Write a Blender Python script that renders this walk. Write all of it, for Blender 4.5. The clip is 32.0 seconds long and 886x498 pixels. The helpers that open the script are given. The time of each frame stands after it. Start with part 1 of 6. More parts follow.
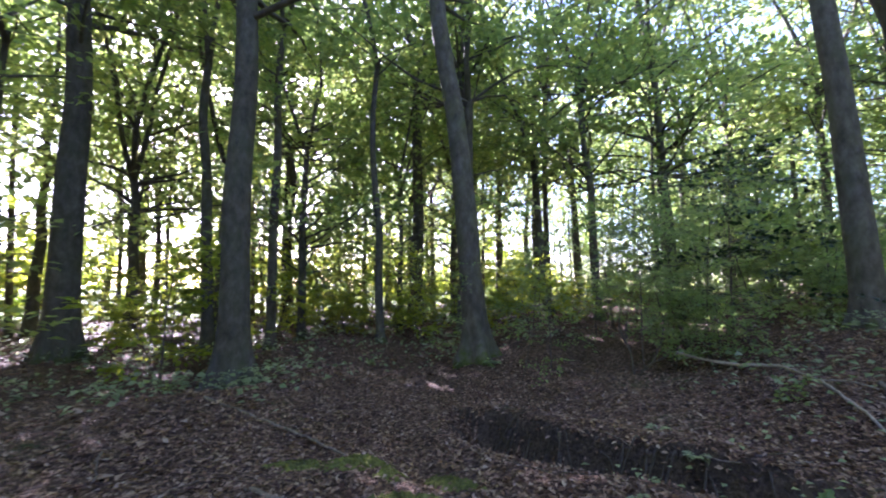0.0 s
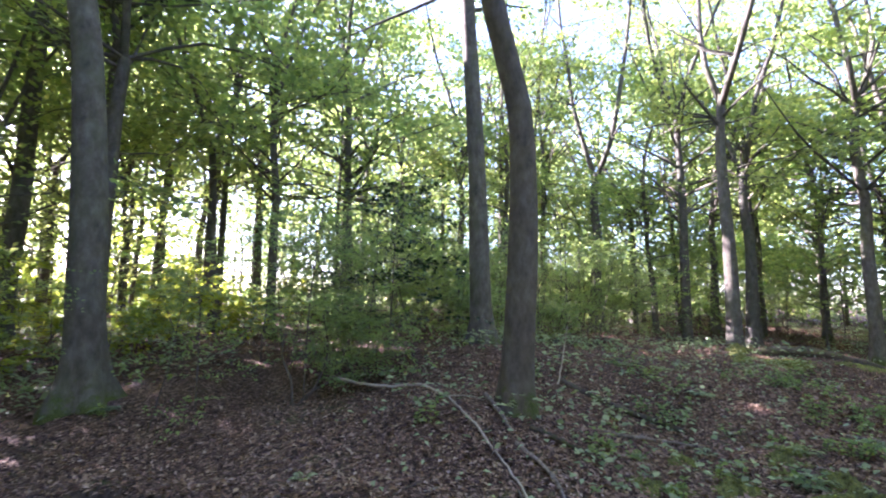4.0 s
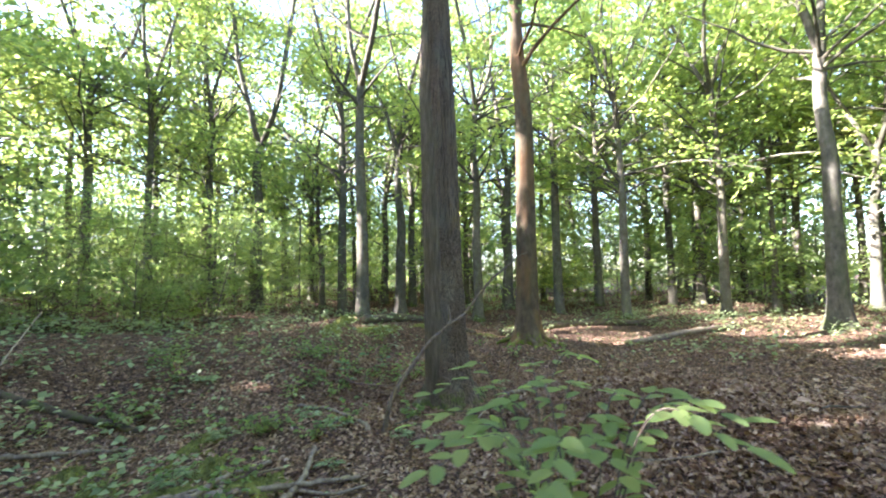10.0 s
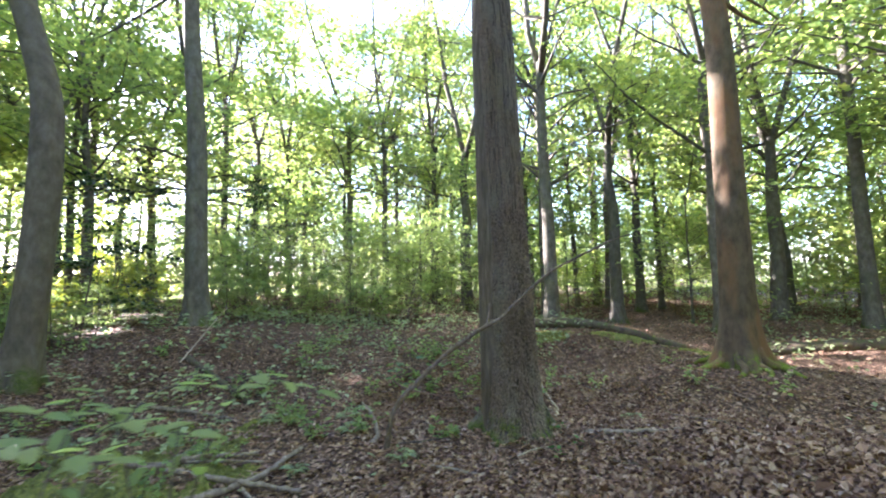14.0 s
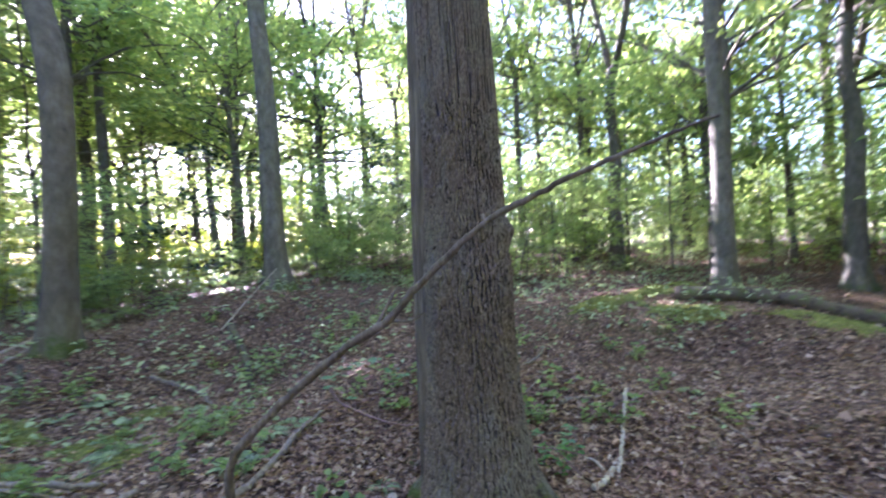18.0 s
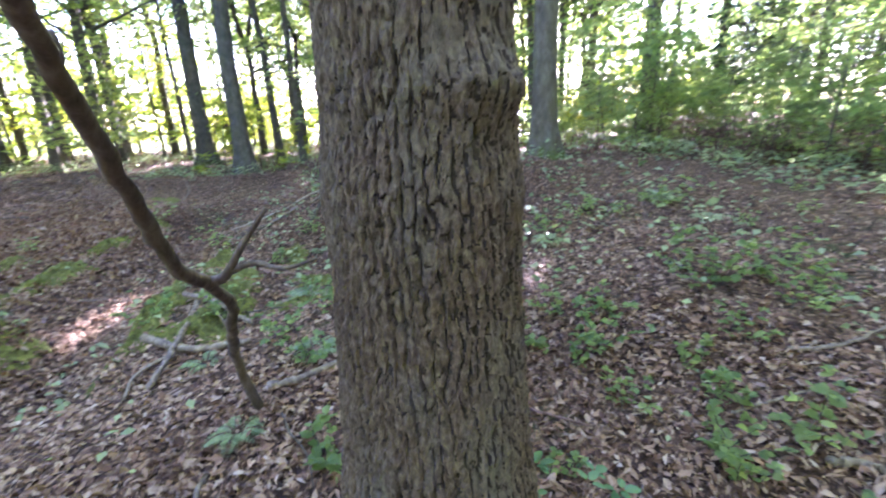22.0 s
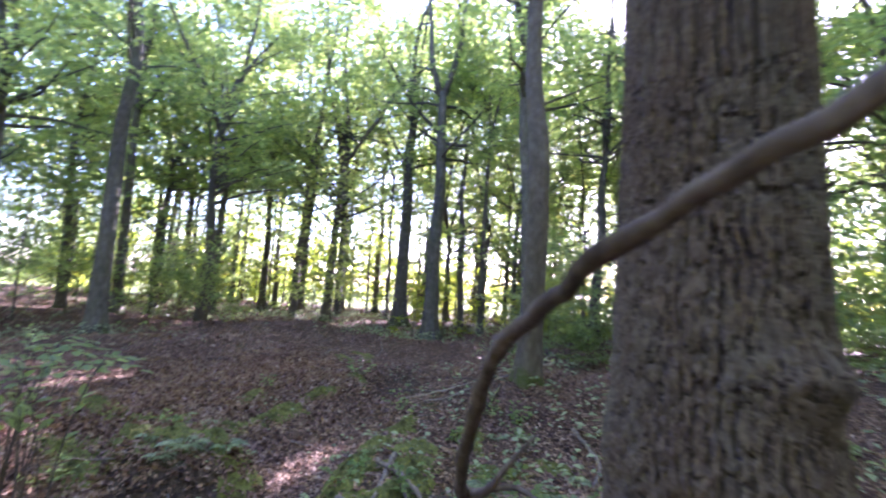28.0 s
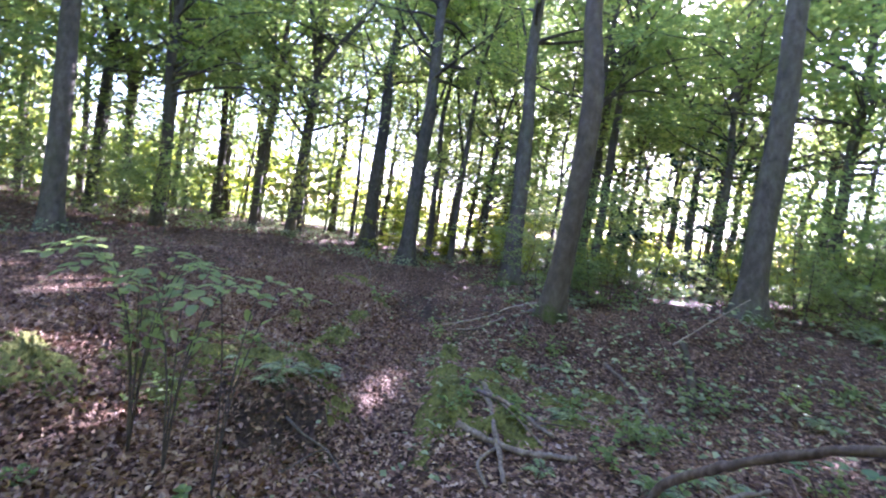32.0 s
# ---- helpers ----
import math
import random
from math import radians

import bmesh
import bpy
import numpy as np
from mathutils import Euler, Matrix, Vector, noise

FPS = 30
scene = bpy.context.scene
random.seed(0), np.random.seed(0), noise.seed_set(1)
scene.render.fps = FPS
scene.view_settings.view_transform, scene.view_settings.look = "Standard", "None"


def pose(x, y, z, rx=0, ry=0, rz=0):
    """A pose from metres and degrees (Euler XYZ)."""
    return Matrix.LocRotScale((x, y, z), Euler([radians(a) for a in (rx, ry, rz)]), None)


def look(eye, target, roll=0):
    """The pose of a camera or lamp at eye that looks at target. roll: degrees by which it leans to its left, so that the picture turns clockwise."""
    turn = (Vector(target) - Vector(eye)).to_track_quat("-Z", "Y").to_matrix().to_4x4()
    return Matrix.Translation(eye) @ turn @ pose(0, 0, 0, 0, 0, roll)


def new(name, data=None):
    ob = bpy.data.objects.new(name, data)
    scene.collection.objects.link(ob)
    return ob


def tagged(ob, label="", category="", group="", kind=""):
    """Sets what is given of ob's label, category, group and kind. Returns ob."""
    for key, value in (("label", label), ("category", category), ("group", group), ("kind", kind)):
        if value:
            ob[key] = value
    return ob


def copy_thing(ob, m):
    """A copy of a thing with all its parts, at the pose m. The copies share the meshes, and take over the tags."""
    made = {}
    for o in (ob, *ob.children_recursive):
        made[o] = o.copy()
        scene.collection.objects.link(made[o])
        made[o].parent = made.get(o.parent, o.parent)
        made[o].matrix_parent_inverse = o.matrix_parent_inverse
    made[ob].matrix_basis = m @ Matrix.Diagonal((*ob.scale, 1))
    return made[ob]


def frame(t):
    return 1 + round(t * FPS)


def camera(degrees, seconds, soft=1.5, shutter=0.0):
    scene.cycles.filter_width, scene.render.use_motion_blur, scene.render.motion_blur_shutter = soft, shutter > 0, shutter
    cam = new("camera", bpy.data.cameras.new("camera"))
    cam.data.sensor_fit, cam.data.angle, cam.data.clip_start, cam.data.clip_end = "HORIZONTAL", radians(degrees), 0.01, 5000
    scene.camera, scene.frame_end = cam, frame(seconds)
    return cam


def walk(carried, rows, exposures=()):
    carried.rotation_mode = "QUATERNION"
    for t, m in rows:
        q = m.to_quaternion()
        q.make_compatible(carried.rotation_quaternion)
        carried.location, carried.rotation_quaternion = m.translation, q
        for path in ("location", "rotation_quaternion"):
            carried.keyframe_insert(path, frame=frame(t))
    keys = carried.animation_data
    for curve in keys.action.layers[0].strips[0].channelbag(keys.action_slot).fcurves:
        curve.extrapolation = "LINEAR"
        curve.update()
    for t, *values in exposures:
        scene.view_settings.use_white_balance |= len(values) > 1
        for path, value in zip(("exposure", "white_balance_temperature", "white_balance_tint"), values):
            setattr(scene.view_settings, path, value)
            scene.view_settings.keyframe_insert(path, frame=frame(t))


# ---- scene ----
cam = camera(91.4, 32.0, soft=2.0, shutter=0.5)
walk(cam, [
    (0.0, pose(0.519, -0.639, 1.397, 94.97, 0.31, 7.07)),
    (0.5, pose(0.520, -0.491, 1.426, 95.04, 0.77, 3.80)),
    (1.0, pose(0.547, -0.314, 1.481, 95.12, 0.98, -1.40)),
    (1.5, pose(0.596, -0.155, 1.529, 95.53, -0.93, -12.57)),
    (2.0, pose(0.679, -0.057, 1.543, 97.11, -1.90, -19.64)),
    (2.5, pose(0.782, -0.094, 1.550, 96.94, -4.06, -22.55)),
    (3.0, pose(0.837, -0.107, 1.562, 97.48, -3.83, -29.15)),
    (3.5, pose(0.860, -0.084, 1.553, 97.17, -2.62, -31.46)),
    (5.5, pose(1.542, 0.464, 1.464, 95.64, 2.15, -38.83)),
    (6.0, pose(1.908, 0.329, 1.421, 95.50, 0.95, -44.43)),
    (6.5, pose(2.216, 0.185, 1.450, 95.71, -0.34, -57.46)),
    (7.0, pose(2.398, -0.142, 1.420, 95.25, -0.32, -58.96)),
    (7.5, pose(2.634, -0.457, 1.453, 94.77, -0.33, -59.18)),
    (8.0, pose(2.851, -0.750, 1.482, 94.34, -2.33, -64.56)),
    (8.5, pose(3.130, -1.069, 1.481, 94.24, -1.05, -65.23)),
    (9.0, pose(3.445, -1.394, 1.488, 94.38, -0.87, -64.93)),
    (9.5, pose(3.801, -1.727, 1.505, 94.10, -0.81, -65.17)),
    (10.0, pose(4.100, -2.055, 1.515, 93.95, 0.90, -64.49)),
    (10.5, pose(4.407, -2.358, 1.547, 94.25, 1.53, -62.18)),
    (11.0, pose(4.715, -2.578, 1.578, 93.70, 0.19, -61.18)),
    (11.5, pose(4.874, -2.731, 1.578, 93.22, 2.12, -52.11)),
    (12.0, pose(4.857, -2.870, 1.554, 93.40, 2.82, -44.68)),
    (12.5, pose(5.105, -2.944, 1.489, 93.25, 3.16, -44.19)),
    (13.0, pose(5.530, -3.224, 1.367, 96.63, 0.85, -33.08)),
    (13.5, pose(6.038, -3.345, 1.319, 96.05, 0.87, -30.51)),
    (15.5, pose(7.834, -3.240, 1.638, 92.08, 2.05, -22.98)),
    (16.0, pose(8.102, -3.142, 1.622, 91.96, 1.77, -20.52)),
    (16.5, pose(8.353, -2.999, 1.560, 91.80, 0.80, -19.91)),
    (17.0, pose(8.579, -2.923, 1.500, 91.41, 0.71, -13.13)),
    (17.5, pose(8.951, -2.342, 1.289, 91.82, -1.93, -11.09)),
    (18.0, pose(9.232, -2.008, 1.413, 89.58, 2.40, -5.22)),
    (18.5, pose(9.419, -1.926, 1.528, 85.19, 2.63, 3.93)),
    (19.0, pose(9.593, -1.659, 1.563, 85.09, -1.06, 5.23)),
    (19.5, pose(9.844, -1.454, 1.541, 84.10, 0.58, 7.68)),
    (20.0, pose(10.069, -1.239, 1.553, 81.76, 1.16, 12.71)),
    (20.5, pose(10.243, -0.877, 1.493, 78.00, 1.02, 14.39)),
    (21.0, pose(10.376, -0.701, 1.480, 76.43, 2.93, 26.53)),
    (21.5, pose(10.401, -0.470, 1.425, 74.54, 2.59, 33.49)),
    (22.0, pose(10.348, -0.310, 1.423, 72.92, 1.98, 39.02)),
    (22.5, pose(10.431, -0.169, 1.355, 65.27, 3.80, 47.42)),
    (23.0, pose(10.509, 0.168, 1.171, 51.84, 1.59, 51.56)),
    (23.5, pose(10.510, 0.300, 1.113, 47.59, 4.90, 53.31)),
    (24.0, pose(10.523, 0.321, 1.103, 46.52, 6.22, 54.61)),
    (24.5, pose(10.519, 0.308, 1.218, 54.69, 5.23, 56.76)),
    (25.0, pose(10.499, 0.251, 1.433, 74.50, 3.85, 56.32)),
    (25.5, pose(10.500, 0.172, 1.444, 78.41, 4.49, 55.80)),
    (27.5, pose(10.490, -0.565, 1.570, 94.91, 0.26, 55.28)),
    (28.0, pose(10.240, -0.640, 1.620, 95.47, -3.57, 60.85)),
    (28.5, pose(10.149, -0.695, 1.594, 93.46, -6.31, 67.38)),
    (29.0, pose(10.062, -1.000, 1.664, 91.09, -3.26, 67.45)),
    (29.5, pose(9.982, -1.218, 1.593, 91.07, -6.26, 67.53)),
    (30.0, pose(9.704, -1.481, 1.570, 90.38, -6.28, 67.61)),
    (30.5, pose(9.534, -1.624, 1.575, 89.67, -6.75, 65.59)),
    (31.0, pose(9.488, -1.828, 1.604, 88.82, -3.55, 55.39)),
    (31.5, pose(9.377, -1.960, 1.604, 87.07, -5.01, 51.62)),
    (32.0, pose(9.203, -2.077, 1.564, 86.48, -8.97, 52.00)),
], exposures=[(0.0, 3.4, 5250, 42), (1.0, 3.45, 5250, 43), (2.0, 3.4, 5300, 45), (3.0, 3.65, 5450, 44), (3.5, 3.75, 5450, 44), (6.0, 4.1, 5450, 42), (7.0, 4.15, 5650, 32), (12.5, 4.15, 5750, 22), (15.5, 4.3, 5500, 36), (19.0, 4.45, 5150, 40), (21.0, 4.75, 5200, 38), (22.5, 5.15, 5400, 42), (23.0, 5.5, 5950, 44), (23.6, 5.55, 5600, 44), (24.2, 5.55, 5450, 43), (25.5, 5.1, 4650, 26), (28.0, 4.05, 5200, 50), (32.0, 4.0, 5100, 48)])

# ---- world, sun ----
SUN_DIR = Vector((-0.489, 0.767, 0.417)).normalized()
world = bpy.data.worlds.new("world")
scene.world = world
world.use_nodes = True
wn = world.node_tree
sky = wn.nodes.new("ShaderNodeTexSky")
sky.sky_type = "NISHITA"
sky.sun_disc = False
sky.sun_elevation = math.asin(SUN_DIR.z)
sky.sun_rotation = math.atan2(SUN_DIR.x, SUN_DIR.y)
sky.dust_density = 0.9
wn.links.new(sky.outputs[0], wn.nodes["Background"].inputs[0])
wn.nodes["Background"].inputs[1].default_value = 0.075
lamp = bpy.data.lights.new("sun", "SUN")
lamp.energy = 5.0
lamp.angle = radians(0.6)
lamp.color = (1.0, 0.93, 0.80)
new("sun", lamp).matrix_world = look(SUN_DIR * 80, (0, 0, 0))

# ---- materials ----


def nodes_of(name):
    m = bpy.data.materials.new(name)
    m.use_nodes = True
    nt = m.node_tree
    return m, nt, nt.nodes["Principled BSDF"]


def ramp(nt, src, stops):
    r = nt.nodes.new("ShaderNodeValToRGB")
    while len(r.color_ramp.elements) < len(stops):
        r.color_ramp.elements.new(0.5)
    for e, (p, c) in zip(r.color_ramp.elements, stops):
        e.position = p
        e.color = (*c, 1)
    nt.links.new(src, r.inputs[0])
    return r.outputs[0]


def noise_tex(nt, scale, detail=4.0, rough=0.55, stretch=(1, 1, 1), space="Object"):
    tc = nt.nodes.new("ShaderNodeTexCoord")
    mp = nt.nodes.new("ShaderNodeMapping")
    mp.inputs["Scale"].default_value = stretch
    n = nt.nodes.new("ShaderNodeTexNoise")
    n.inputs["Scale"].default_value = scale
    n.inputs["Detail"].default_value = detail
    n.inputs["Roughness"].default_value = rough
    nt.links.new(tc.outputs[space], mp.inputs[0])
    nt.links.new(mp.outputs[0], n.inputs[0])
    return n.outputs[0]


def mixed(nt, fac, a, b, mode="MIX"):
    m = nt.nodes.new("ShaderNodeMix")
    m.data_type = "RGBA"
    m.blend_type = mode
    for sock, v in ((m.inputs[0], fac), (m.inputs[6], a), (m.inputs[7], b)):
        if isinstance(v, bpy.types.NodeSocket):
            nt.links.new(v, sock)
        elif isinstance(v, tuple):
            sock.default_value = (*v, 1)
        else:
            sock.default_value = v
    return m.outputs[2]


def calc(nt, op, a, b=0.0, clamp=False):
    m = nt.nodes.new("ShaderNodeMath")
    m.operation = op
    m.use_clamp = clamp
    for sock, v in zip(m.inputs, (a, b)):
        if isinstance(v, bpy.types.NodeSocket):
            nt.links.new(v, sock)
        else:
            sock.default_value = v
    return m.outputs[0]


def bumped(nt, bsdf, height, strength, distance):
    b = nt.nodes.new("ShaderNodeBump")
    b.inputs["Strength"].default_value = strength
    b.inputs["Distance"].default_value = distance
    nt.links.new(height, b.inputs["Height"])
    nt.links.new(b.outputs[0], bsdf.inputs["Normal"])


def height_of(nt):
    tc = nt.nodes.new("ShaderNodeTexCoord")
    sp = nt.nodes.new("ShaderNodeSeparateXYZ")
    nt.links.new(tc.outputs["Object"], sp.inputs[0])
    return sp.outputs[2]


def bark_material(name, dark, mid, light, algae, algae_amount, bump=0.35, stretch=(1, 1, 0.55), scale=9.0, rust=0.0, vivid=1.0):
    m, nt, b = nodes_of(name)
    fine = noise_tex(nt, scale, 6, 0.65, stretch)
    broad = noise_tex(nt, 1.3, 3, 0.6)
    c = ramp(nt, fine, [(0.30, dark), (0.50, mid), (0.72, light)])
    c = mixed(nt, 0.75, c, ramp(nt, broad, [(0.3, (0.62, 0.6, 0.56)), (0.7, (1.0, 1.0, 1.0))]), "MULTIPLY")
    a = ramp(nt, noise_tex(nt, 3.1, 5, 0.7, (1, 1, 0.4)), [(0.45, (0, 0, 0)), (0.68, (1, 1, 1))])
    c = mixed(nt, calc(nt, "MULTIPLY", a, algae_amount), c, algae)
    if rust:
        r = ramp(nt, noise_tex(nt, 1.7, 4, 0.6, (1, 1, 0.3)), [(0.46, (0, 0, 0)), (0.62, (1, 1, 1))])
        c = mixed(nt, calc(nt, "MULTIPLY", r, rust), c, (0.24, 0.115, 0.045))
    # moss at the foot
    low = calc(nt, "SUBTRACT", 0.75, calc(nt, "MULTIPLY", height_of(nt), 1.9))
    patch = calc(nt, "ADD", low, calc(nt, "MULTIPLY", calc(nt, "SUBTRACT", noise_tex(nt, 5.0, 5, 0.7), 0.5), 3.2))
    foot = calc(nt, "MULTIPLY", calc(nt, "SUBTRACT", patch, 0.35), 2.0, True)
    moss = ramp(nt, noise_tex(nt, 60, 3), [(0.3, (0.030 * vivid, 0.042 * vivid, 0.010)), (0.7, (0.105 * vivid, 0.130 * vivid, 0.030))])
    c = mixed(nt, foot, c, moss)
    v = nt.nodes.new("ShaderNodeObjectInfo")
    tint = ramp(nt, v.outputs["Random"], [(0.0, (0.78, 0.78, 0.78)), (1.0, (1.12, 1.08, 1.02))])
    c = mixed(nt, 1.0, c, tint, "MULTIPLY")
    nt.links.new(c, b.inputs["Base Color"])
    b.inputs["Roughness"].default_value = 0.88
    b.inputs["Specular IOR Level"].default_value = 0.25
    bumped(nt, b, calc(nt, "ADD", fine, calc(nt, "MULTIPLY", noise_tex(nt, 120, 3), 0.3)), bump, 0.02)
    return m


def leaf_material(name, greens, glow, mix=0.5, rough=0.45):
    m, nt, b = nodes_of(name)
    g = nt.nodes.new("ShaderNodeNewGeometry")
    o = nt.nodes.new("ShaderNodeObjectInfo")
    c = ramp(nt, g.outputs["Random Per Island"], greens)
    big = ramp(nt, noise_tex(nt, 0.35, 2), [(0.3, (0.8, 0.86, 0.8)), (0.7, (1.1, 1.08, 1.0))])
    c = mixed(nt, 1.0, c, big, "MULTIPLY")
    c = mixed(nt, 1.0, c, ramp(nt, o.outputs["Random"], [(0.0, (0.85, 0.92, 0.85)), (1.0, (1.15, 1.08, 1.0))]), "MULTIPLY")
    nt.links.new(c, b.inputs["Base Color"])
    b.inputs["Roughness"].default_value = rough
    b.inputs["Specular IOR Level"].default_value = 0.35
    t = nt.nodes.new("ShaderNodeBsdfTranslucent")
    nt.links.new(mixed(nt, 1.0, c, glow, "MULTIPLY"), t.inputs[0])
    ms = nt.nodes.new("ShaderNodeMixShader")
    ms.inputs[0].default_value = mix
    nt.links.new(b.outputs[0], ms.inputs[1])
    nt.links.new(t.outputs[0], ms.inputs[2])
    nt.links.new(ms.outputs[0], nt.nodes["Material Output"].inputs[0])
    return m


def litter_material():
    m, nt, b = nodes_of("dead_leaf")
    g = nt.nodes.new("ShaderNodeNewGeometry")
    c = ramp(nt, g.outputs["Random Per Island"], [
        (0.0, (0.070, 0.038, 0.024)), (0.22, (0.165, 0.092, 0.057)), (0.45, (0.285, 0.175, 0.112)),
        (0.75, (0.365, 0.245, 0.165)), (0.93, (0.42, 0.305, 0.215)), (1.0, (0.50, 0.39, 0.295))])
    c = mixed(nt, 0.6, c, ramp(nt, noise_tex(nt, 70, 3), [(0.3, (0.6, 0.58, 0.55)), (0.7, (1.05, 1.05, 1.05))]), "MULTIPLY")
    c = mixed(nt, 0.8, c, ramp(nt, noise_tex(nt, 0.8, 3), [(0.3, (0.68, 0.62, 0.6)), (0.7, (1.1, 1.1, 1.1))]), "MULTIPLY")
    nt.links.new(c, b.inputs["Base Color"])
    b.inputs["Roughness"].default_value = 0.78
    b.inputs["Specular IOR Level"].default_value = 0.15
    return m


# edge of the wood: beyond it lies an open field
EDGE_N = (-0.82, 0.57)
EDGE_D = 25.0


def ground_material():
    m, nt, b = nodes_of("forest_floor")
    tc = nt.nodes.new("ShaderNodeTexCoord")
    vo = nt.nodes.new("ShaderNodeTexVoronoi")
    vo.inputs["Scale"].default_value = 30.0
    vo.inputs["Randomness"].default_value = 1.0
    warp = nt.nodes.new("ShaderNodeTexNoise")
    warp.inputs["Scale"].default_value = 9.0
    add = nt.nodes.new("ShaderNodeVectorMath")
    sc = nt.nodes.new("ShaderNodeVectorMath")
    sc.operation = "SCALE"
    sc.inputs[3].default_value = 0.12
    nt.links.new(tc.outputs["Object"], warp.inputs[0])
    nt.links.new(warp.outputs[1], sc.inputs[0])
    nt.links.new(tc.outputs["Object"], add.inputs[0])
    nt.links.new(sc.outputs[0], add.inputs[1])
    nt.links.new(add.outputs[0], vo.inputs[0])
    sep = nt.nodes.new("ShaderNodeSeparateColor")
    nt.links.new(vo.outputs["Color"], sep.inputs[0])
    c = ramp(nt, sep.outputs[0], [
        (0.0, (0.058, 0.034, 0.022)), (0.35, (0.162, 0.096, 0.063)), (0.65, (0.272, 0.170, 0.115)), (0.9, (0.42, 0.28, 0.195)), (1.0, (0.52, 0.38, 0.27))])
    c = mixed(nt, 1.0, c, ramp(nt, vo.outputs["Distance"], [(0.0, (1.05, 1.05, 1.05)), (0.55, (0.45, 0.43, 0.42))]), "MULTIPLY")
    c = mixed(nt, 0.8, c, ramp(nt, noise_tex(nt, 0.7, 4), [(0.3, (0.62, 0.58, 0.55)), (0.7, (1.1, 1.1, 1.08))]), "MULTIPLY")
    # sparse moss and green ground cover
    gmask = ramp(nt, noise_tex(nt, 0.55, 5, 0.65), [(0.56, (0, 0, 0)), (0.66, (1, 1, 1))])
    fine = ramp(nt, noise_tex(nt, 12, 4, 0.7), [(0.47, (0, 0, 0)), (0.58, (1, 1, 1))])
    moss = ramp(nt, noise_tex(nt, 55, 3), [(0.3, (0.022, 0.034, 0.009)), (0.7, (0.085, 0.110, 0.028))])
    c = mixed(nt, calc(nt, "MULTIPLY", calc(nt, "MULTIPLY", gmask, fine), 0.8), c, moss)
    # field beyond the edge of the wood
    sp = nt.nodes.new("ShaderNodeSeparateXYZ")
    nt.links.new(tc.outputs["Object"], sp.inputs[0])
    along = calc(nt, "ADD", calc(nt, "MULTIPLY", sp.outputs[0], EDGE_N[0]), calc(nt, "MULTIPLY", sp.outputs[1], EDGE_N[1]))
    edge = calc(nt, "MULTIPLY", calc(nt, "SUBTRACT", calc(nt, "ADD", along, calc(nt, "MULTIPLY", noise_tex(nt, 0.4, 3), 8.0)), EDGE_D + 1.0), 0.4, True)
    grass = ramp(nt, noise_tex(nt, 2.2, 5, 0.7), [(0.3, (0.090, 0.130, 0.025)), (0.7, (0.21, 0.24, 0.05))])
    c = mixed(nt, edge, c, grass)
    nt.links.new(c, b.inputs["Base Color"])
    b.inputs["Roughness"].default_value = 0.9
    b.inputs["Specular IOR Level"].default_value = 0.2
    h = calc(nt, "ADD", calc(nt, "MULTIPLY", vo.outputs["Distance"], -1.0), noise_tex(nt, 40, 4))
    bumped(nt, b, h, 0.9, 0.03)
    return m


def plain(name, stops, scale, rough=0.85, stretch=(1, 1, 1), bump=0.4, dist=0.01):
    m, nt, b = nodes_of(name)
    n = noise_tex(nt, scale, 5, 0.65, stretch)
    c = ramp(nt, n, stops)
    c = mixed(nt, 0.7, c, ramp(nt, noise_tex(nt, scale * 0.12, 3), [(0.3, (0.65, 0.65, 0.65)), (0.7, (1.1, 1.1, 1.1))]), "MULTIPLY")
    nt.links.new(c, b.inputs["Base Color"])
    b.inputs["Roughness"].default_value = rough
    b.inputs["Specular IOR Level"].default_value = 0.25
    bumped(nt, b, n, bump, dist)
    return m


BEECH = bark_material("beech_bark", (0.070, 0.062, 0.050), (0.130, 0.118, 0.095), (0.200, 0.185, 0.155), (0.085, 0.100, 0.050), 0.55)
BEECH_RUST = bark_material("beech_bark_rusty", (0.070, 0.050, 0.032), (0.120, 0.088, 0.056), (0.175, 0.135, 0.092), (0.100, 0.095, 0.045), 0.35, rust=0.55, vivid=2.0)
OAK = bark_material("oak_bark", (0.085, 0.058, 0.041), (0.205, 0.148, 0.108), (0.370, 0.285, 0.220), (0.235, 0.245, 0.205), 0.40, 1.0, (1, 1, 0.6), 75.0, vivid=1.3)
# dark tone for the furrows: inner bark and painted shade in one
OAK_FURROW_SHADE = plain("oak_bark_furrow", [(0.3, (0.030, 0.022, 0.017)), (0.7, (0.085, 0.064, 0.050))], 60)
OAK_FAR = bark_material("oak_bark_distant", (0.045, 0.035, 0.026), (0.115, 0.090, 0.068), (0.210, 0.170, 0.135), (0.120, 0.130, 0.100), 0.25, 1.0, (1, 1, 0.10), 34.0)
TWIG = plain("twig_bark", [(0.3, (0.060, 0.048, 0.036)), (0.7, (0.165, 0.135, 0.105))], 40, stretch=(1, 1, 0.3))
DEADWOOD = plain("dead_wood", [(0.3, (0.095, 0.068, 0.048)), (0.5, (0.20, 0.155, 0.115)), (0.75, (0.36, 0.29, 0.22))], 30, stretch=(1, 1, 0.3))
BRANCH = plain("bare_branch", [(0.3, (0.055, 0.038, 0.027)), (0.5, (0.120, 0.088, 0.064)), (0.75, (0.230, 0.178, 0.135))], 30, stretch=(1, 1, 0.3))
PALEWOOD = plain("pale_wood", [(0.3, (0.26, 0.20, 0.14)), (0.7, (0.50, 0.42, 0.32))], 34)
ROTWOOD = plain("mossy_log", [(0.30, (0.040, 0.030, 0.020)), (0.5, (0.105, 0.080, 0.055)), (0.62, (0.070, 0.085, 0.025)), (0.8, (0.115, 0.135, 0.035))], 9, bump=0.8, dist=0.03)
